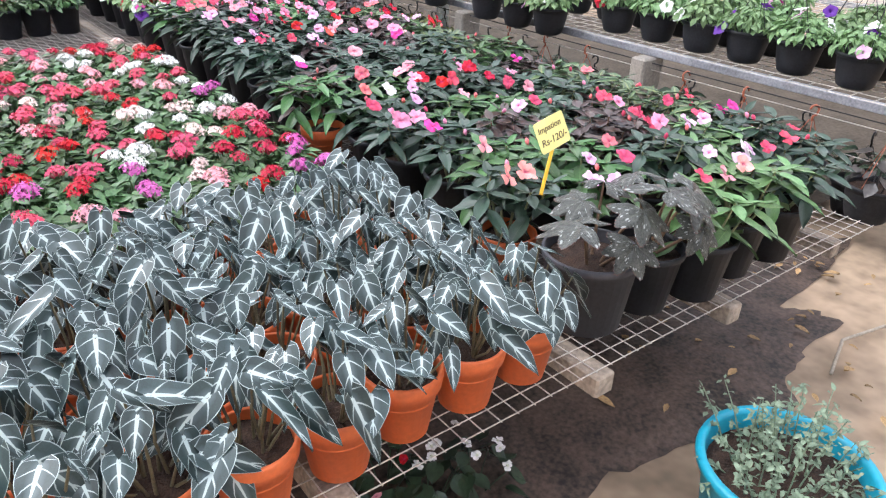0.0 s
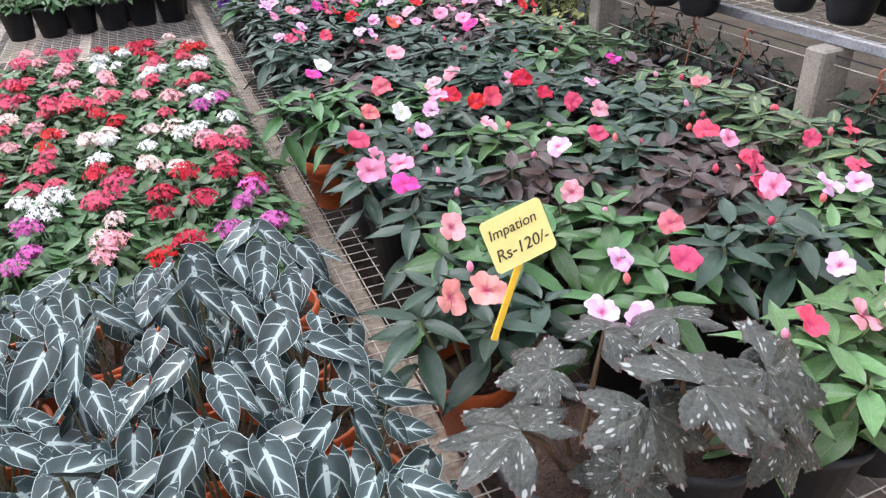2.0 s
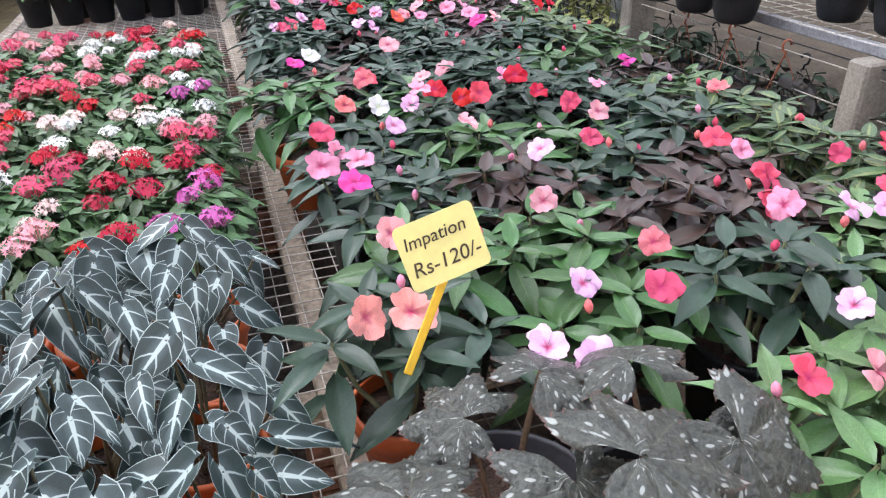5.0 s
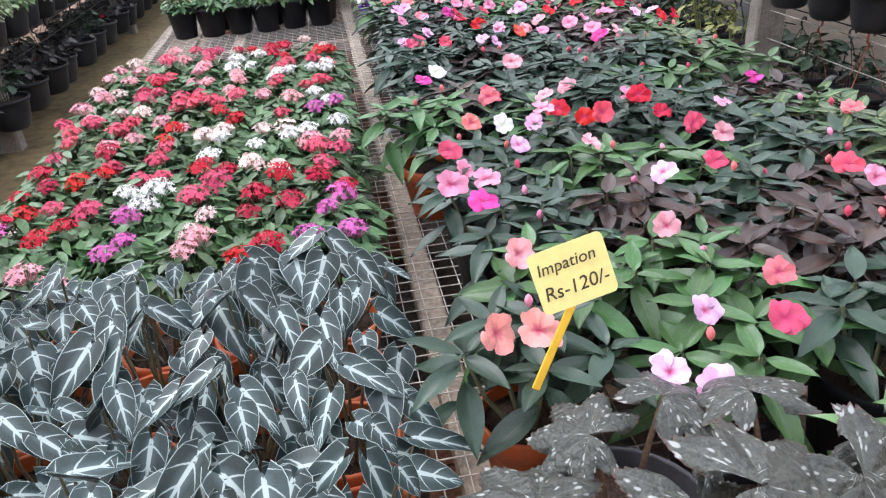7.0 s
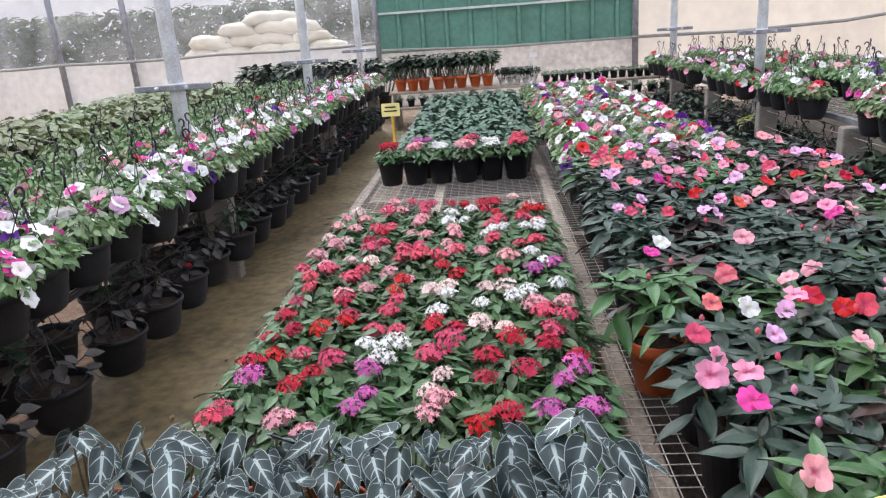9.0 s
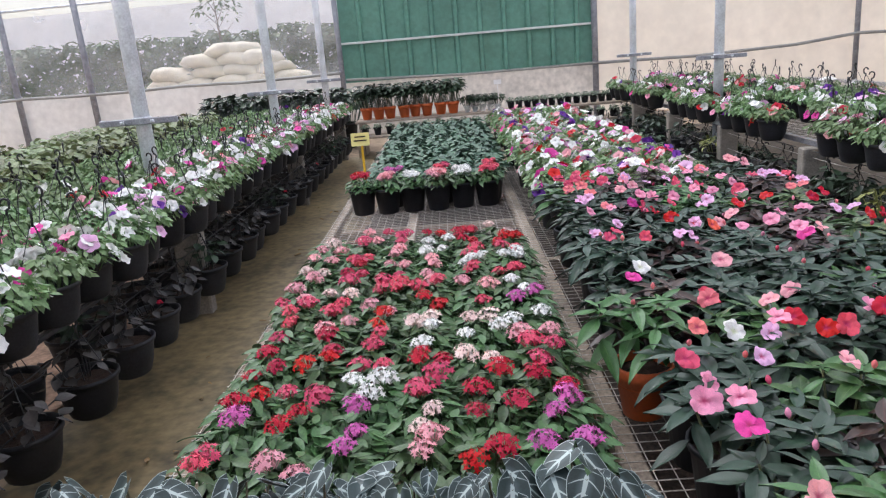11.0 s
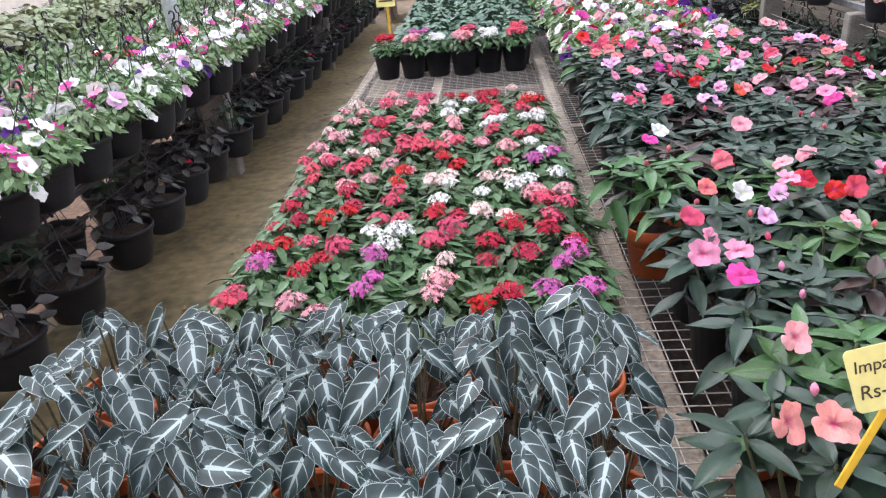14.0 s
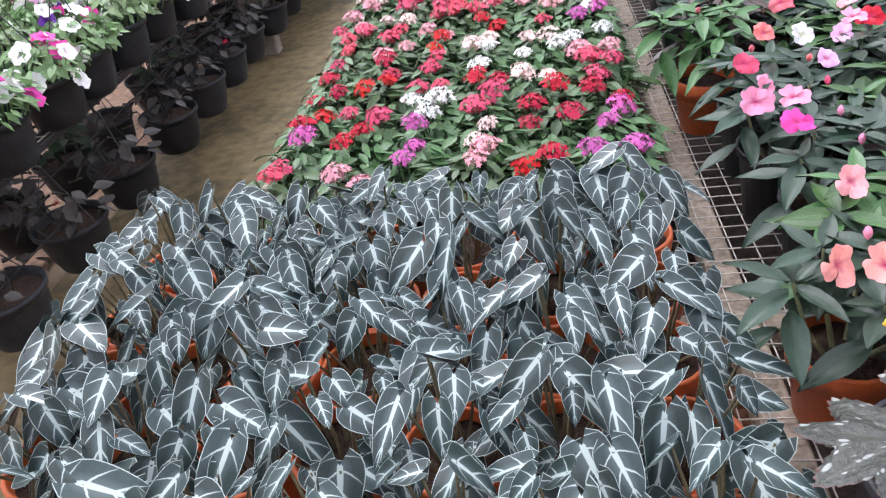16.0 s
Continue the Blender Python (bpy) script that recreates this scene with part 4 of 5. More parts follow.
PC = [["rose", "palepink", "mauve", "palepink", "red", "mauve"], ["mauve", "red", "mauve", "blush", "crimson", "mauve"],
      ["red", "rose", "white", "rose", "red", "red"], ["crimson", "red", "rose", "red", "blush", "rose"],
      ["red", "crimson", "rose", "white", "white", "palepink"], ["rose", "palepink", "red", "blush", "blush", "white"],
      ["rose", "rose", "palepink", "red", "rose", "mauve"], ["palepink", "blush", "rose", "rose", "palepink", "white"],
      ["palepink", "rose", "rose", "palepink", "rose", "rose"], ["blush", "crimson", "palepink", "palepink", "white", "white"],
      ["palepink", "rose", "palepink", "white", "rose", "rose"], ["palepink", "rose", "rose", "white", "red", "red"],
      ["blush", "palepink", "rose", "red", "red", "blush"]]
for j, row in enumerate(PC):
    for i, c in enumerate(row):
        pentas(-1.17 + 0.185 * i + rnd(-0.02, 0.02), 1.40 + 0.185 * j + rnd(-0.02, 0.02), c)
for i, c in enumerate(("red", "palepink", "white", "palepink", "white", "rose")):
    pentas(-1.24 + 0.205 * i, 5.5 + rnd(-0.02, 0.02), c, "mid", 0.95, 8)
    if i in (1, 3, 5):
        pentas(-1.2 + 0.205 * i, 5.73, ("mauve", "rose", "rose")[i // 2], "mid", 0.95, 5)

# ---- impatiens ----
IL = [leaf(0.128, 0.046, 7, fold=0.2, droop=0.2, wave=0.03), leaf(0.112, 0.044, 7, fold=0.16, droop=0.12, wave=0.03), leaf(0.142, 0.048, 7, fold=0.22, droop=0.28, wave=0.04)]
ILEAF = {k: [x.make("leaf", MAT[k]) for x in IL] for k in ("impleaf", "implight", "impdark", "impred", "impvar")}
IFLOW = {c: [flat_flower(0.033, seed=s).make("flower", MAT["f_" + c]) for s in range(5)] for c in ("pink", "lilac", "coral", "salmon", "rose", "red", "orange", "palepink", "white", "magenta")}
BUD = {c: Mesh().lathe([(0.0005, 0), (0.006, 0.006), (0.008, 0.014), (0.005, 0.022), (0.0005, 0.026)], 8).make("bud", MAT["f_" + c]) for c in ("pink", "coral", "rose")}


def bush(n, per, h, seed, spread):
    """Stem tops and the leaf poses of a mounded plant: whorls of leaves down each stem."""
    rs, tops, poses = random.Random(seed), [], []
    for k in range(n):
        a = k * 2.39996 + rs.uniform(-0.3, 0.3)
        r = 0.14 * math.sqrt((k + 0.3) / n) * spread
        top = Vector((r * math.cos(a), r * math.sin(a), h * (1.02 - 1.6 * r * r / 0.06 * 0.1) * rs.uniform(0.90, 1.02)))
        tops.append(top)
        for q in range(per):
            b = q * 2.39996 + a * 2
            low = q / (per - 1)
            poses.append((rs.randrange(3), place(top.x + 0.008 * math.cos(b), top.y + 0.008 * math.sin(b), top.z - 0.02 * low - 0.09 * low ** 3, math.degrees(b) - 90, rs.uniform(-42, -22) + 52 * low ** 0.7, rs.uniform(0.5, 0.62) + 0.55 * low ** 0.5, rs.uniform(-12, 12))))
    return tops, poses


def stems_of(tops):
    st = Mesh()
    for top in tops:
        st.tube([(top.x * 0.3, top.y * 0.3, 0.17), (top.x * 0.7, top.y * 0.7, top.z * 0.7), tuple(top)], 0.006, 5, False, r2=0.003)
    return st


FARBUSH = {}
for lk in ("impleaf", "implight", "impdark", "impred", "impvar"):
    for v in range(2):
        tops, poses = bush(6, 10, 0.38, 300 + v, 1.05)
        me = Mesh()
        for k, m in poses:
            me.join(IL[k], m)
        FARBUSH[lk, v] = (tops, me.make("foliage", MAT[lk]))
SPECS = []


def impatiens(x, y, lk, c, flowers, pot="mid", h=0.40, near=True):
    word = {"impleaf": "green", "implight": "light green", "impdark": "dark green", "impred": "bronze", "impvar": "yellow-centred"}[lk]
    t = potted("potted_impatiens", pot, x, y, BZ, "%s-leaved impatiens with %s flowers in %s pot" % (word, c, "an orange" if pot == "orange" else "a black"), "potted plant", "impatiens on the wire bench", rz=0)
    if near:
        tops, poses = bush(6, 10, h, random.randrange(9999), 1.05)
        for k, m in poses:
            part("leaf", ILEAF[lk][k], t, m)
        tagged(part("stem_cluster", stems_of(tops).make("stem_cluster", MAT["brownstem" if lk == "impred" else "stem"]), t), kind="stuff")
    else:
        tops, fol = FARBUSH[lk, random.randrange(2)]
        tagged(part("foliage", fol, t, place(0, 0, h - 0.38, rnd(0, 360))), kind="stuff")
    for k in range(flowers):
        p = tops[(k * 2 + 1) % len(tops)] * rnd(0.6, 1.15)
        part("flower", random.choice(IFLOW[c]), t, place(p.x + rnd(-0.04, 0.04), p.y + rnd(-0.05, 0.02), h + rnd(0.01, 0.05), rnd(-40, 40), rnd(-55, -10), rnd(0.85, 1.15), rnd(-25, 25)))
    for k in range(random.choice((0, 1, 1, 2))):
        part("bud", random.choice(list(BUD.values())), t, place(rnd(-0.09, 0.09), rnd(-0.09, 0.09), h + rnd(-0.01, 0.02), 0, rnd(-40, 40)))
    SPECS.append((t, x, y, h))
    return t


IC = ["pink", "lilac", "rose", "rose", "coral", "palepink", "magenta", "pink", "red"]
fixed = {(0, 0): None, (1, 0): None, (0, 1): ("impdark", "salmon", 2, "orange"), (1, 1): ("impleaf", "lilac", 2, "mid"), (0, 2): ("impleaf", "palepink", 3, "mid"),
         (0, 3): ("impdark", "pink", 0, "mid"), (0, 4): ("impdark", "pink", 3, "mid"), (1, 2): ("impleaf", "coral", 1, "mid"), (2, 1): ("impdark", "rose", 1, "mid"), (2, 2): ("impred", "coral", 1, "mid"),
         (3, 1): ("implight", "lilac", 1, "mid"), (2, 0): ("implight", "palepink", 2, "mid"), (3, 0): ("implight", "lilac", 2, "mid"), (4, 0): ("impdark", "rose", 2, "mid"),
         (4, 1): ("impdark", "magenta", 1, "mid"), (4, 2): ("impvar", "rose", 0, "mid"), (3, 2): ("impred", "rose", 3, "mid"), (4, 3): ("impvar", "lilac", 0, "mid"),
         (2, 4): ("impleaf", "lilac", 1, "mid"), (1, 4): ("impleaf", "palepink", 1, "mid"), (0, 6): ("impleaf", "lilac", 0, "orange"), (1, 6): ("impleaf", "lilac", 4, "mid"),
         (2, 6): ("impdark", "red", 4, "mid"), (1, 8): ("impdark", "white", 2, "mid"), (0, 8): ("impdark", "lilac", 3, "mid"), (2, 8): ("impdark", "palepink", 3, "mid"), (3, 4): ("impdark", "rose", 3, "mid")}
for j in range(16):
    for i in range(5):
        if (i, j) in fixed and fixed[(i, j)] is None:
            continue
        x = 0.20 + 0.27 * i + rnd(-0.025, 0.025)
        y = 0.40 + 0.255 * j + rnd(-0.02, 0.02)
        if j == 0:
            x, y = 0.57 + 0.235 * (i - 2), 0.33 + rnd(-0.02, 0.02)
        if (i, j) == (0, 1):
            x, y = 0.09, 0.72
        if (i, j) == (0, 6):
            x, y = 0.10, 1.98
        lk, c, fl, pk = fixed.get((i, j)) or (random.choice(("impleaf", "impdark", "impdark", "impdark", "impred")), random.choice(IC), random.choice((0, 1, 2, 2, 3)), "mid")
        if i == 4 and j > 2 and rnd(0, 1) < 0.4:
            lk = "impvar"
        fl = (random.choice((0, 0, 1)) if j > 3 else 0) if j < 9 and not (i > 2 and j < 3) else max(fl, 2) + (j > 12)
        impatiens(x, y, lk, c, fl, pk, rnd(0.35, 0.41), near=j < 5)

# single blooms that stand out, each on the plant that it grows from
BLOOMS = [("pink", 0.06, 1.30), ("rose", 0.32, 2.01), ("palepink", 0.49, 1.94), ("palepink", 0.59, 2.01), ("red", 0.47, 1.74), ("red", 0.53, 1.67), ("rose", 0.58, 1.66), ("red", 0.71, 1.70), ("red", 0.73, 1.58), ("lilac", 0.29, 1.53), ("lilac", 0.38, 1.68), ("white", 0.30, 1.74), ("rose", 0.81, 1.54), ("palepink", 0.85, 1.45), ("magenta", 0.11, 1.17), ("pink", 0.15, 1.32), ("palepink", 0.45, 0.95), ("palepink", 0.12, 0.90), ("lilac", 0.39, 0.67), ("coral", 0.57, 0.74), ("rose", 0.50, 0.61), ("pink", 0.86, 0.75), ("rose", 0.88, 0.80), ("rose", 1.00, 1.14), ("pink", 1.04, 1.09), ("lilac", 0.71, 0.43), ("rose", 0.55, 0.34), ("lilac", 0.32, 0.49), ("rose", 0.75, 1.30), ("white", 0.84, 0.38), ("coral", 0.21, 1.79), ("white", 0.20, 2.40), ("coral", 0.31, 1.98), ("lilac", 0.56, 2.84), ("magenta", 0.43, 3.43), ("coral", 0.29, 3.38), ("palepink", 0.48, 2.33), ("orange", 0.67, 2.94), ("magenta", 0.94, 2.63),
          ("salmon", 0.02, 0.67), ("salmon", 0.09, 0.66), ("lilac", 0.26, 0.53), ("lilac", 0.56, 1.20), ("rose", 0.10, 1.56), ("palepink", 0.66, 0.33), ("salmon", 0.70, 0.30)]
for c, x, y in BLOOMS:
    t, px, py, h = min(SPECS, key=lambda q: (q[1] - x) ** 2 + (q[2] - y) ** 2)
    part("flower", random.choice(IFLOW[c]), t, place(x - px, y - py, h + rnd(0.015, 0.04), rnd(-35, 25), rnd(-58, -25), rnd(0.95, 1.2), rnd(-20, 20)))

# ---- begonias at the front ----
BEG = [palmate(0.142, 7, 0.40, 0.16, 0.3).make("leaf", MAT["begonia"]), palmate(0.125, 7, 0.38, 0.24, -0.3).make("leaf", MAT["begonia"])]


def begonia(x, y, kind, leaves):
    t = potted("potted_begonia", kind, x, y, BZ, "angel-wing begonia, jagged dark leaves with silver spots, in a dark pot", "potted plant", "begonias on the wire bench", rz=0)
    st = Mesh()
    for px, py, h, rz, tilt, roll, s, k in leaves:
        st.tube([(px * 0.2, py * 0.2, 0.2), (px * 0.6, py * 0.6, h * 0.8), (px, py, h)], 0.006, 5, False, r2=0.004)
        part("leaf", BEG[k], t, place(px, py, h, rz, tilt, s, roll))
    tagged(part("stem_cluster", st.make("stem_cluster", MAT["brownstem"]), t, None, "reddish stems"), kind="stuff")


begonia(0.14, 0.40, "big", [(-0.15, -0.07, 0.40, 20, 8, 0, 0.9, 0), (0.03, -0.13, 0.42, 185, 28, 0, 0.9, 1), (-0.05, 0.02, 0.41, 60, 10, -10, 0.75, 1), (-0.01, -0.15, 0.33, 150, 40, 8, 0.75, 1), (0.07, 0.05, 0.43, -60, 10, 8, 0.75, 1)])
begonia(0.36, 0.36, "mid", [(-0.13, -0.12, 0.47, -100, 12, 0, 0.95, 0), (0.02, -0.10, 0.42, 200, 35, 0, 0.9, 0), (0.10, -0.03, 0.40, 240, 28, 8, 0.8, 1), (-0.04, 0.06, 0.44, 10, 15, 0, 0.8, 1), (0.03, -0.15, 0.33, 170, 50, 0, 0.75, 1)])
impatiens(1.28, 0.42, "impdark", "rose", 2, "mid", 0.38)

# ---- petunias and dense green plants further along the bench ----
UL = [leaf(0.062, 0.034, 3, fold=0.1, droop=0.25, across=3), leaf(0.05, 0.027, 3, across=3)]
UFOL = [foliage(UL, 190, 0.18, 0.13, 0.31, 20 + s, tip=(10, 80)).make("foliage", MAT["petleaf"]) for s in range(3)]
UFL = {c: trumpet(0.042).make("flower", MAT["f_" + c]) for c in ("white", "magenta", "purple", "red", "lilac", "palepink", "pink")}


def petunia_parts(t, zf, n, weights, r=0.15, h=0.27):
    part("foliage", random.choice(UFOL), t, place(0, 0, zf, rnd(0, 360)))
    for k in range(n):
        a, q = rnd(0, 6.28), math.sqrt(rnd(0.05, 1.5))
        part("flower", UFL[random.choice(weights)], t, place(r * q * math.cos(a), r * q * math.sin(a), zf + h + 0.045 - 0.11 * q * q + rnd(-0.015, 0.025), math.degrees(a) - 90 + rnd(-30, 30), rnd(0, 40) + 35 * q, rnd(0.85, 1.15)))


for j in range(18):
    for i in range(4):
        x, y = 0.22 + 0.29 * i + rnd(-0.03, 0.03), 4.6 + 0.31 * j + rnd(-0.03, 0.03)
        t = potted("potted_petunia", "mid", x, y, BZ, "bushy petunia covered with white, red and purple trumpets", "potted plant", "petunias on the wire bench", soil=False)
        petunia_parts(t, 0.10, 11, ("white", "white", "white", "white", "white", "palepink", "magenta", "purple", "red", "lilac"))
GL = [leaf(0.075, 0.05, 4, fold=0.12, droop=0.35, across=3), leaf(0.065, 0.045, 4, fold=0.1, droop=0.25, across=3)]
GFOL = [foliage(GL, 60, 0.15, 0.14, 0.27, 40 + s, tip=(0, 45)).make("foliage", MAT["greenleaf"]) for s in range(3)]
for j in range(18):
    for i in range(5):
        t = potted("potted_greens", "black", -1.12 + 0.245 * i + rnd(-0.02, 0.02), 6.15 + 0.25 * j + rnd(-0.02, 0.02), BZ, "low dense green foliage plant in a black pot", "potted plant", "green plants on the wire bench", soil=False)
        part("foliage", random.choice(GFOL), t, place(0, 0, 0, rnd(0, 360)))

# ---- hanging baskets on the side benches ----
mixes = (("white", "white", "lilac", "purple"), ("white", "magenta", "white", "white"), ("white", "red", "white", "palepink"), ("white", "white", "white", "magenta"), ("pink", "white", "white", "lilac"))


def basket(x, y, z, n, rich=True):
    t = potted("petunia_basket", "basket", x, y, z, "black hanging basket of petunias, its hook standing up", "hanging basket", "baskets on the side bench", soil=False)
    if rich:
        petunia_parts(t, 0.03, n, random.choice(mixes), 0.16, 0.27)
    else:
        part("foliage", random.choice(UFOL), t, place(0, 0, 0.03, rnd(0, 360)))
    part("hanger", HANG, t, place(0, 0, 0, 0, rnd(-7, 7), 1.0, rnd(-7, 7)), "black plastic wire hanger with a hook")


for j in range(33):
    for i in range(6):
        if (i < 3) or (j % 2 == 0 and i < 6):
            basket(-2.31 - 0.33 * i + rnd(-0.03, 0.03), 1.45 + 0.335 * j + rnd(-0.03, 0.03), 0.70, 12 if i < 2 else 4, i < 4)
for j in range(36):
    for i in range(4):
        if i < 2 or j % 2 == 0:
            # past the near stretch the outer baskets hang over the rail
            yb = 0.55 + 0.345 * j
            over = i == 0 and j > 6 and min(abs(yb - 0.24 - 1.9 * k) for k in range(8)) > 0.27
            basket((2.495 if over else 2.82 + 0.34 * i) + rnd(-0.01, 0.01), 0.55 + 0.345 * j + rnd(-0.03, 0.03), 0.70 if over else 0.75, (3 if j < 7 else 8) if i < 2 else 3)
# broad-leaved plants at the far side of the benches
WL = [leaf(0.11, 0.085, 4, fold=0.1, droop=0.3, across=3)]
WFOL = [foliage(WL, 46, 0.24, 0.12, 0.36, 60 + s, tip=(0, 50)).make("foliage", MAT["oliveleaf"]) for s in range(2)]
for j in range(26):
    for i in range(4):
        t = potted("potted_begonia_green", "mid", -4.7 - 0.42 * i + rnd(-0.05, 0.05), 2.3 + 0.4 * j + rnd(-0.05, 0.05), 0.72, "broad-leaved green bedding plant in a black pot", "potted plant", "green plants on the side bench", s=0.95, soil=False)
        part("foliage", random.choice(WFOL), t, place(0, 0, 0.0, rnd(0, 360)))

# ---- low baskets hung under the bench edges ----
DFOL = [foliage([leaf(0.06, 0.045, 3, across=3)], n, 0.12, 0.15, hh + 0.05, 80 + n).make("foliage", MAT[k]) for n, hh, k in ((14, 0.2, "bronzeleaf"), (26, 0.24, "bronzeleaf"), (34, 0.27, "darkleaf"), (8, 0.17, "bronzeleaf"), (40, 0.25, "darkleaf"))]
YFOL = foliage([leaf(0.05, 0.025, 3, across=3)], 60, 0.14, 0.15, 0.32, 99).make("foliage", MAT["yellowleaf"])
SMALLRED = flat_flower(0.02, seed=7).make("flower", MAT["f_red"])


def low_basket(x, y, z, fol, hang, tag=None):
    t = potted("low_basket", "basket", x, y, z, s=1.08, label= tag or "black basket with sparse bronze leaves hung under the bench", category="hanging basket", group="baskets under the bench edge")
    part("foliage", fol, t, place(0, 0, -0.03 if x > 0 else 0, rnd(0, 360), 0, 1.35 if x > 0 else 1.15))
    part("hanger", hang, t, place(0, 0, 0, rnd(0, 360)), "wire hanger with a hook")
    return t


for x, y0, y1, z, edge in ((-2.31, 0.6, 12.6, 0.692, -2.38), (-2.72, 0.6, 12.6, 0.66, -2.38), (2.6, 0.1, 13.2, 0.658, 2.66)):
    hw = thing("hanging_wire", Matrix.Identity(4), "taut wire beside the bench on which baskets hang", "wire")
    part("strand", Mesh().tube([(x, y0, z), (x, y1, z)], 0.004, 5).make("strand", MAT["hanger"]), hw)
    for k in range(5):
        yy = y0 + 0.05 + (y1 - y0 - 0.1) * k / 4
        part("bracket", Mesh().box(((x + edge) / 2, yy, z), (abs(x - edge) + 0.03, 0.02, 0.012)).make("bracket", MAT["hanger"], False), hw)
# heights: hung baskets have their hooks on the wire at z about 0.6; the others stand on the floor
for j in range(25):
    y = 1.50 + 0.44 * j
    t = low_basket(-2.31 + rnd(-0.01, 0.01), y + rnd(-0.09, 0.09), 0.192, random.choice(DFOL[:4]), HANGLOW)
    if j % 4 == 1:
        part("flower", SMALLRED, t, place(0.03, -0.04, 0.24, 0, -30))
    low_basket(-2.72 + rnd(-0.01, 0.01), y + 0.22 + rnd(-0.09, 0.09), 0.16, random.choice(DFOL[:4]), HANGLOW)
    if j % 3 == 1:
        low_basket(-3.1 + rnd(-0.04, 0.04), y + rnd(-0.06, 0.06), 0.01, DFOL[4], HANGLOW, "black basket of dark leaves standing under the bench")
for j in range(30):
    y = 0.55 + 0.42 * j
    fol = YFOL if j in (9, 10, 13, 18) else random.choice(DFOL[1:])
    if min(abs(y - 0.24 - 1.9 * k) for k in range(8)) > 0.22:
        low_basket(2.6, y, 0.158 if j >= 9 else 0.136, fol, HANGOR if j < 9 else HANGLOW, "black basket of leafy plants hung under the bench")
    low_basket(2.95 + rnd(-0.05, 0.05), y + 0.2, 0.01, DFOL[4], HANGLOW, "black basket of dark leaves standing under the bench")
    if j > 5:
        low_basket(2.25 + rnd(-0.05, 0.05), y + 0.1, 0.01, random.choice(DFOL[1:]), HANGLOW, "black basket of dark leaves standing beside the aisle")

# ---- figs and small pots on the back shelf ----
FIG = [foliage([leaf(0.10, 0.05, 3, across=3)], 190, 0.19, 0.34, 0.66, 110 + s, tip=(-20, 60)).make("crown", MAT["darkleaf"]) for s in range(2)]
CAU = Mesh().lathe([(0.03, 0.13), (0.06, 0.16), (0.058, 0.2), (0.03, 0.27), (0.018, 0.34), (0.02, 0.4)], 12).make("trunk", MAT["caudex"])
for i in range(8):
    t = potted("potted_fig", "orange", -2.0 + 0.225 * i + rnd(-0.02, 0.02), 13.05 + rnd(-0.05, 0.05), 0.63, "small fig with a swollen pale trunk in an orange pot", "potted plant", "figs on the back shelf", s=1.15)
    part("trunk", CAU, t, place(0, 0, 0, rnd(0, 360), rnd(-6, 6)))
    part("crown", random.choice(FIG), t, place(0, 0, -0.08, rnd(0, 360)))
    t = potted("potted_fig", "mid", -5.0 + 0.34 * i, 14.4 + rnd(-0.1, 0.1), 0.0, "dark bushy shrub in a black pot by the end wall", "potted plant", "shrubs by the end wall", s=2.3)
    part("crown", random.choice(FIG), t, place(0, 0, -0.1, rnd(0, 360)))
SFOL = foliage([leaf(0.05, 0.03, 3, across=3)], 50, 0.08, 0.09, 0.24, 130).make("foliage", MAT["silverleaf"])
for i in range(5):
    t = potted("potted_fig", "white", -0.15 + 0.14 * i, 13.0, 0.63, "young fig in a small white pot", "potted plant", "white pots on the back shelf")
    part("crown", random.choice(FIG), t, place(0, 0, -0.08, rnd(0, 360), 0, 0.62))
for i in range(18):
    t = potted("potted_succulent", "black", 0.65 + 0.15 * i, 13.0 + rnd(-0.04, 0.04), 0.63, "pale leafy seedling in a small black pot", "potted plant", "seedlings on the back shelf", s=0.9)
    part("foliage", SFOL, t, place(0, 0, 0, rnd(0, 360)))
for i in range(24):
    t = potted("potted_succulent", "black", -2.0 + 0.22 * i, 12.5, 0.40, "pale leafy seedling in a small black pot", "potted plant", "seedlings on the lower shelf", s=0.9)
    part("foliage", SFOL, t, place(0, 0, 0, rnd(0, 360)))


# ---- price sign ----
def text_part(body, size, parent, m):
    cu = bpy.data.curves.new("lettering", "FONT")
    cu.body, cu.size, cu.extrude, cu.shear, cu.align_x = body, size, 0.0004, 0.15, "CENTER"
    cu.materials.append(MAT["ink"])
    ob = new("lettering", cu)
    ob.parent = parent
    ob.matrix_basis = m
    return ob


def card(w, h):
    me, n, r = Mesh(), 5, 0.009
    ring = []
    for cx, cy, a0 in ((w / 2 - r, h / 2 - r, 0), (-w / 2 + r, h / 2 - r, 90), (-w / 2 + r, -h / 2 + r, 180), (w / 2 - r, -h / 2 + r, 270)):
        ring += [(cx + r * math.cos(radians(a0 + 90 * k / n)), cy + r * math.sin(radians(a0 + 90 * k / n))) for k in range(n + 1)]
    N = len(ring)
    v = [(x, y, -0.001) for x, y in ring] + [(x, y, 0.001) for x, y in ring]
    return me.add(v, [tuple(range(N - 1, -1, -1)), tuple(range(N, 2 * N))] + [(k, (k + 1) % N, N + (k + 1) % N, N + k) for k in range(N)])


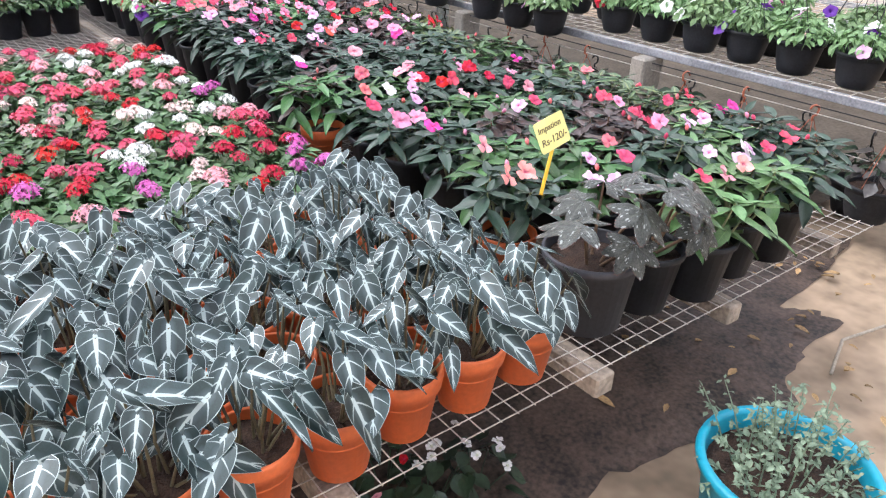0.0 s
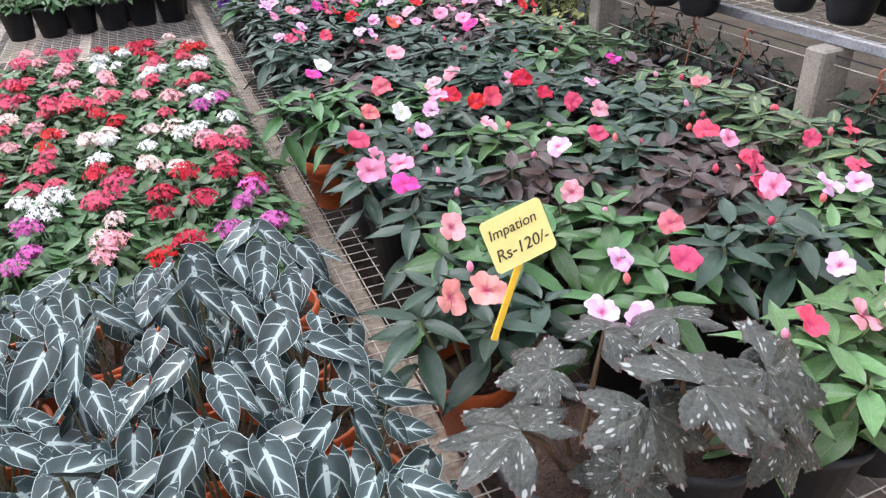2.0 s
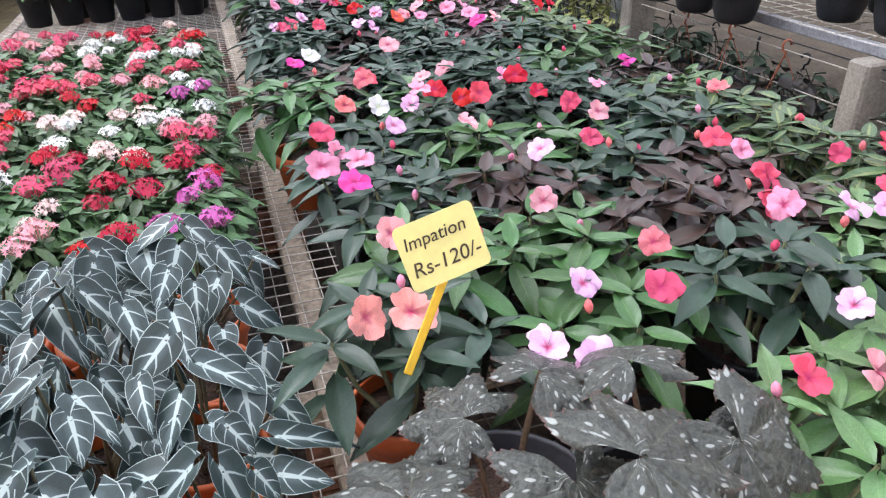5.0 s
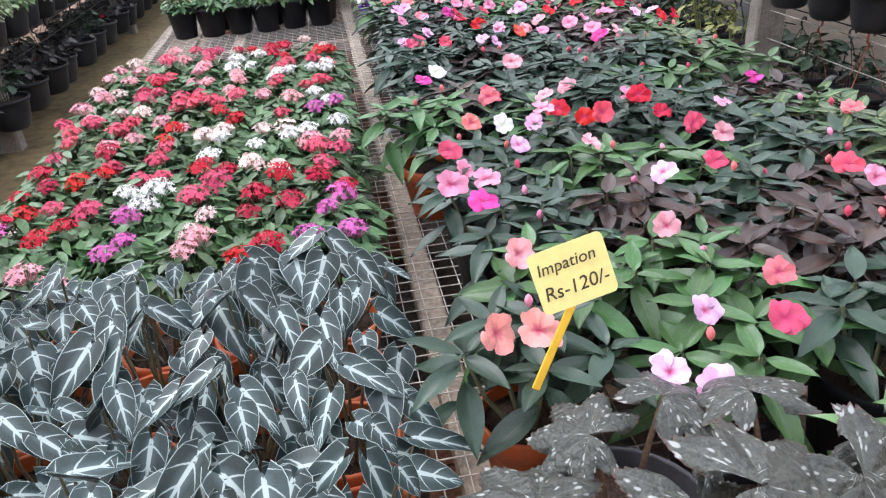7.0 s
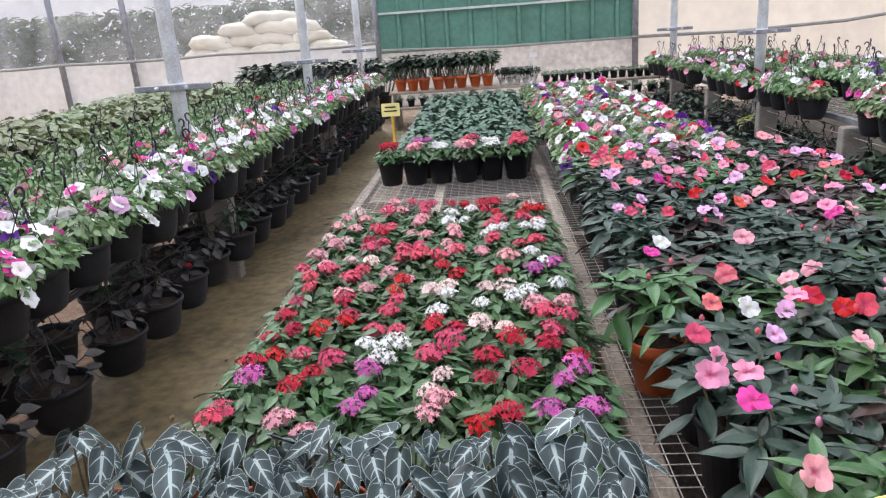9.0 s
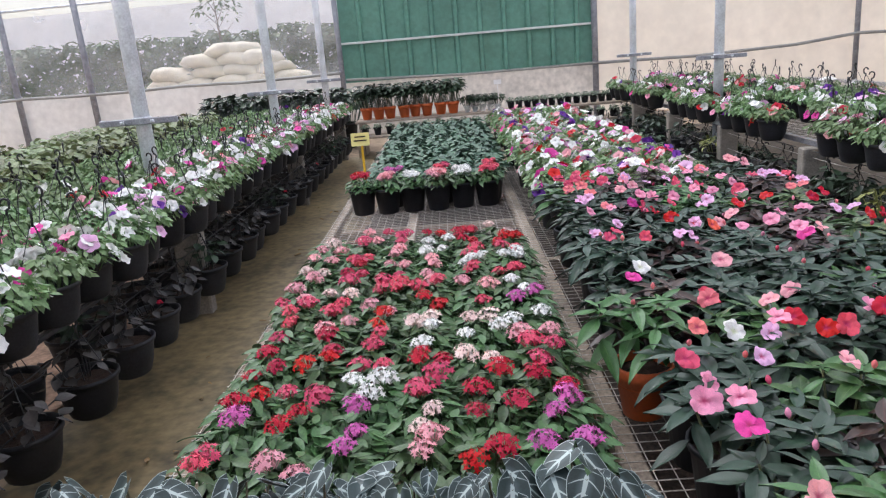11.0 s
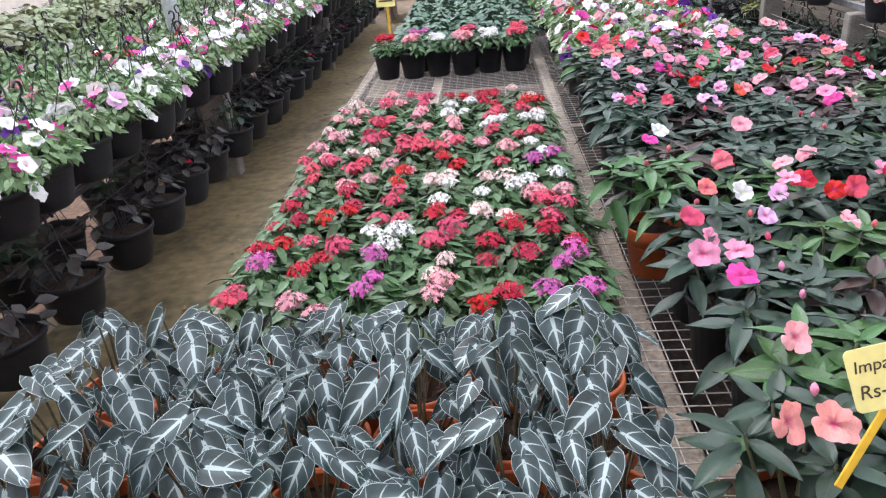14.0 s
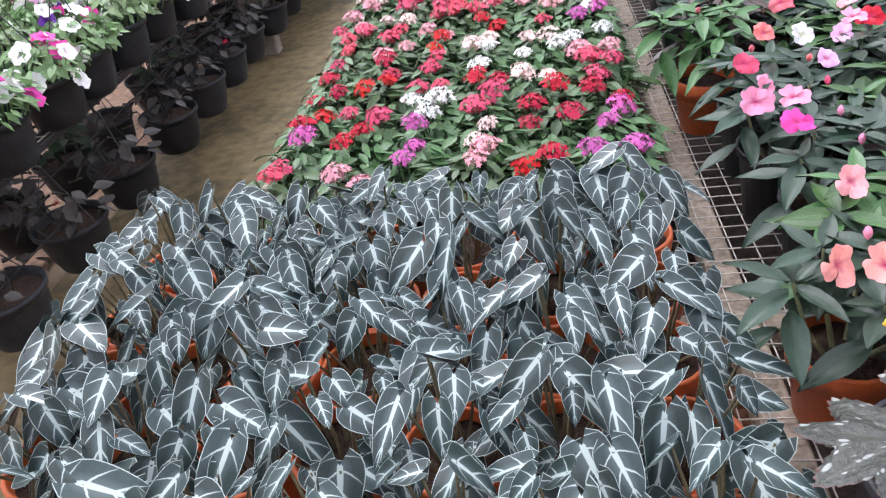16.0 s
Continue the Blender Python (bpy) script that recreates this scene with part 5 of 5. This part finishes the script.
SIGN = look((0.125, 0.60, 1.055), (0.04, -0.40, 1.42)) @ pose(0, 0, 0, 0, 180, 0) @ pose(0, 0, 0, 0, 0, 15)
sign = thing("price_sign", SIGN, "yellow handwritten price card on a yellow stake among impatiens", "sign")
part("card", card(0.118, 0.096).make("card", MAT["sign"], False), sign)
text_part("Impation", 0.026, sign, pose(-0.005, 0.012, 0.0018))
text_part("Rs-120/-", 0.030, sign, pose(0.0, -0.028, 0.0018))
part("stake", Mesh().box((0, -0.07, 0), (0.013, 0.19, 0.004), place(0.0, -0.03, -0.005, -42), 0.0015).make("stake", MAT["signstick"], False), sign)
far = thing("price_sign", place(-1.32, 6.35, 0.50, 0), "small yellow price card on a tall yellow stake", "sign")
part("card", card(0.17, 0.12).make("card", MAT["sign"], False), far, pose(0, 0, 0.52, 82, 0, 0))
part("stake", Mesh().box((0.01, 0.006, 0.235), (0.022, 0.006, 0.49)).make("stake", MAT["signstick"], False), far)
for z, w in ((0.545, 0.10), (0.51, 0.12)):
    part("writing", Mesh().box((0, -0.006, z), (w, 0.002, 0.012)).make("writing", MAT["ink"], False), far)
tagw = thing("plant_label", place(0.42, 12.9, 0.63), "blank white plant label on a thin stake", "label")
part("card", card(0.14, 0.08).make("card", MAT["whitepot"], False), tagw, pose(0, 0, 0.5, 85, 0, 0))
part("stake", Mesh().box((0, 0.004, 0.24), (0.012, 0.004, 0.48)).make("stake", MAT["whitepot"], False), tagw)

# ---- blue tub and small plants on the floor ----
tub = thing("blue_tub", Matrix.Translation((0.31, -0.25, 0.012)) @ Matrix.Diagonal((1.15, 1.15, 1.15, 1)), "round cyan plastic tub of silvery shrub on the earth", "tub")
part("pot", Mesh().lathe([(0.001, 0), (0.15, 0), (0.165, 0.02), (0.195, 0.23), (0.212, 0.235), (0.216, 0.25), (0.212, 0.262), (0.196, 0.262), (0.19, 0.25), (0.185, 0.2)], 40).make("pot", MAT["bluepot"]), tub)
part("soil", soil_disc(0.185, 0.21, 24).make("soil", MAT["soil"]), tub)
twigs, leaflet, trs = Mesh(), leaf(0.020, 0.011, 3, across=3), random.Random(140)
for k in range(46):
    a, q = k * 2.39996, math.sqrt((k + 0.5) / 46)
    base, h = Vector((0.15 * q * math.cos(a), 0.15 * q * math.sin(a), 0.20)), trs.uniform(0.08, 0.25) * (1.25 - 0.6 * q)
    tip = base + Vector((0.07 * q * math.cos(a) + trs.uniform(-0.05, 0.05), 0.07 * q * math.sin(a) + trs.uniform(-0.05, 0.05), h))
    twigs.tube([tuple(base), tuple((base + tip) / 2 + Vector((0, 0, 0.012))), tuple(tip)], 0.0026, 4, False, r2=0.0012)
    for g in range(int(h * 130)):
        p = base.lerp(tip, trs.uniform(0.15, 1.0)) + Vector((trs.uniform(-0.012, 0.012), trs.uniform(-0.012, 0.012), 0))
        twigs.join(leaflet, place(p.x, p.y, p.z, trs.uniform(0, 360), trs.uniform(-60, 25), trs.uniform(0.6, 1.25), trs.uniform(-30, 30)))
part("foliage", twigs.make("foliage", MAT["silverleaf"]), tub, None, "sparse silvery twigs")
for x, y, c, s in ((-0.42, 0.42, "white", 5), (-0.28, 0.38, "white", 6), (-0.75, 0.34, "palepink", 7), (-0.5, 0.55, "red", 8)):
    t = thing("ground_begonia", place(x, y, 0.01, rnd(0, 360)), "small flowering begonia growing under the bench", "plant", "plants under the bench")
    part("foliage", foliage([leaf(0.07, 0.055, 4, across=3)], 22, 0.11, 0.03, 0.20, 150 + s).make("foliage", MAT["darkleaf"]), t)
    for k in range(5):
        part("flower", IFLOW[c][k % 3], t, place(rnd(-0.1, 0.1), rnd(-0.1, 0.1), rnd(0.17, 0.26), rnd(0, 360), rnd(-40, 40), 0.5))
LIT = [leaf(0.06, 0.03, 4, fold=0.3, droop=0.2, across=3).make("fallen_leaf", MAT["litter"]) for _ in range(2)]
for k in range(110):
    ob = new("fallen_leaf", LIT[k % 2])
    x, y = (rnd(0.3, 2.4), rnd(-0.5, 1.0)) if k < 80 else (rnd(-2.2, -1.6), rnd(1.0, 9))
    ob.matrix_basis = place(x, y, 0.034, rnd(0, 360), rnd(-10, 10), rnd(0.4, 1.2))
    tagged(ob, "dry brown leaf lying on the floor", "leaf", "fallen leaves")
stick = solid("dry_stick", Mesh().tube([(1.25, 0.02, 0.03), (1.5, 0.1, 0.045), (1.8, 0.05, 0.03)], 0.007, 6), MAT["caudex"], "dry pale stick lying on the earth", "stick", "object", True)
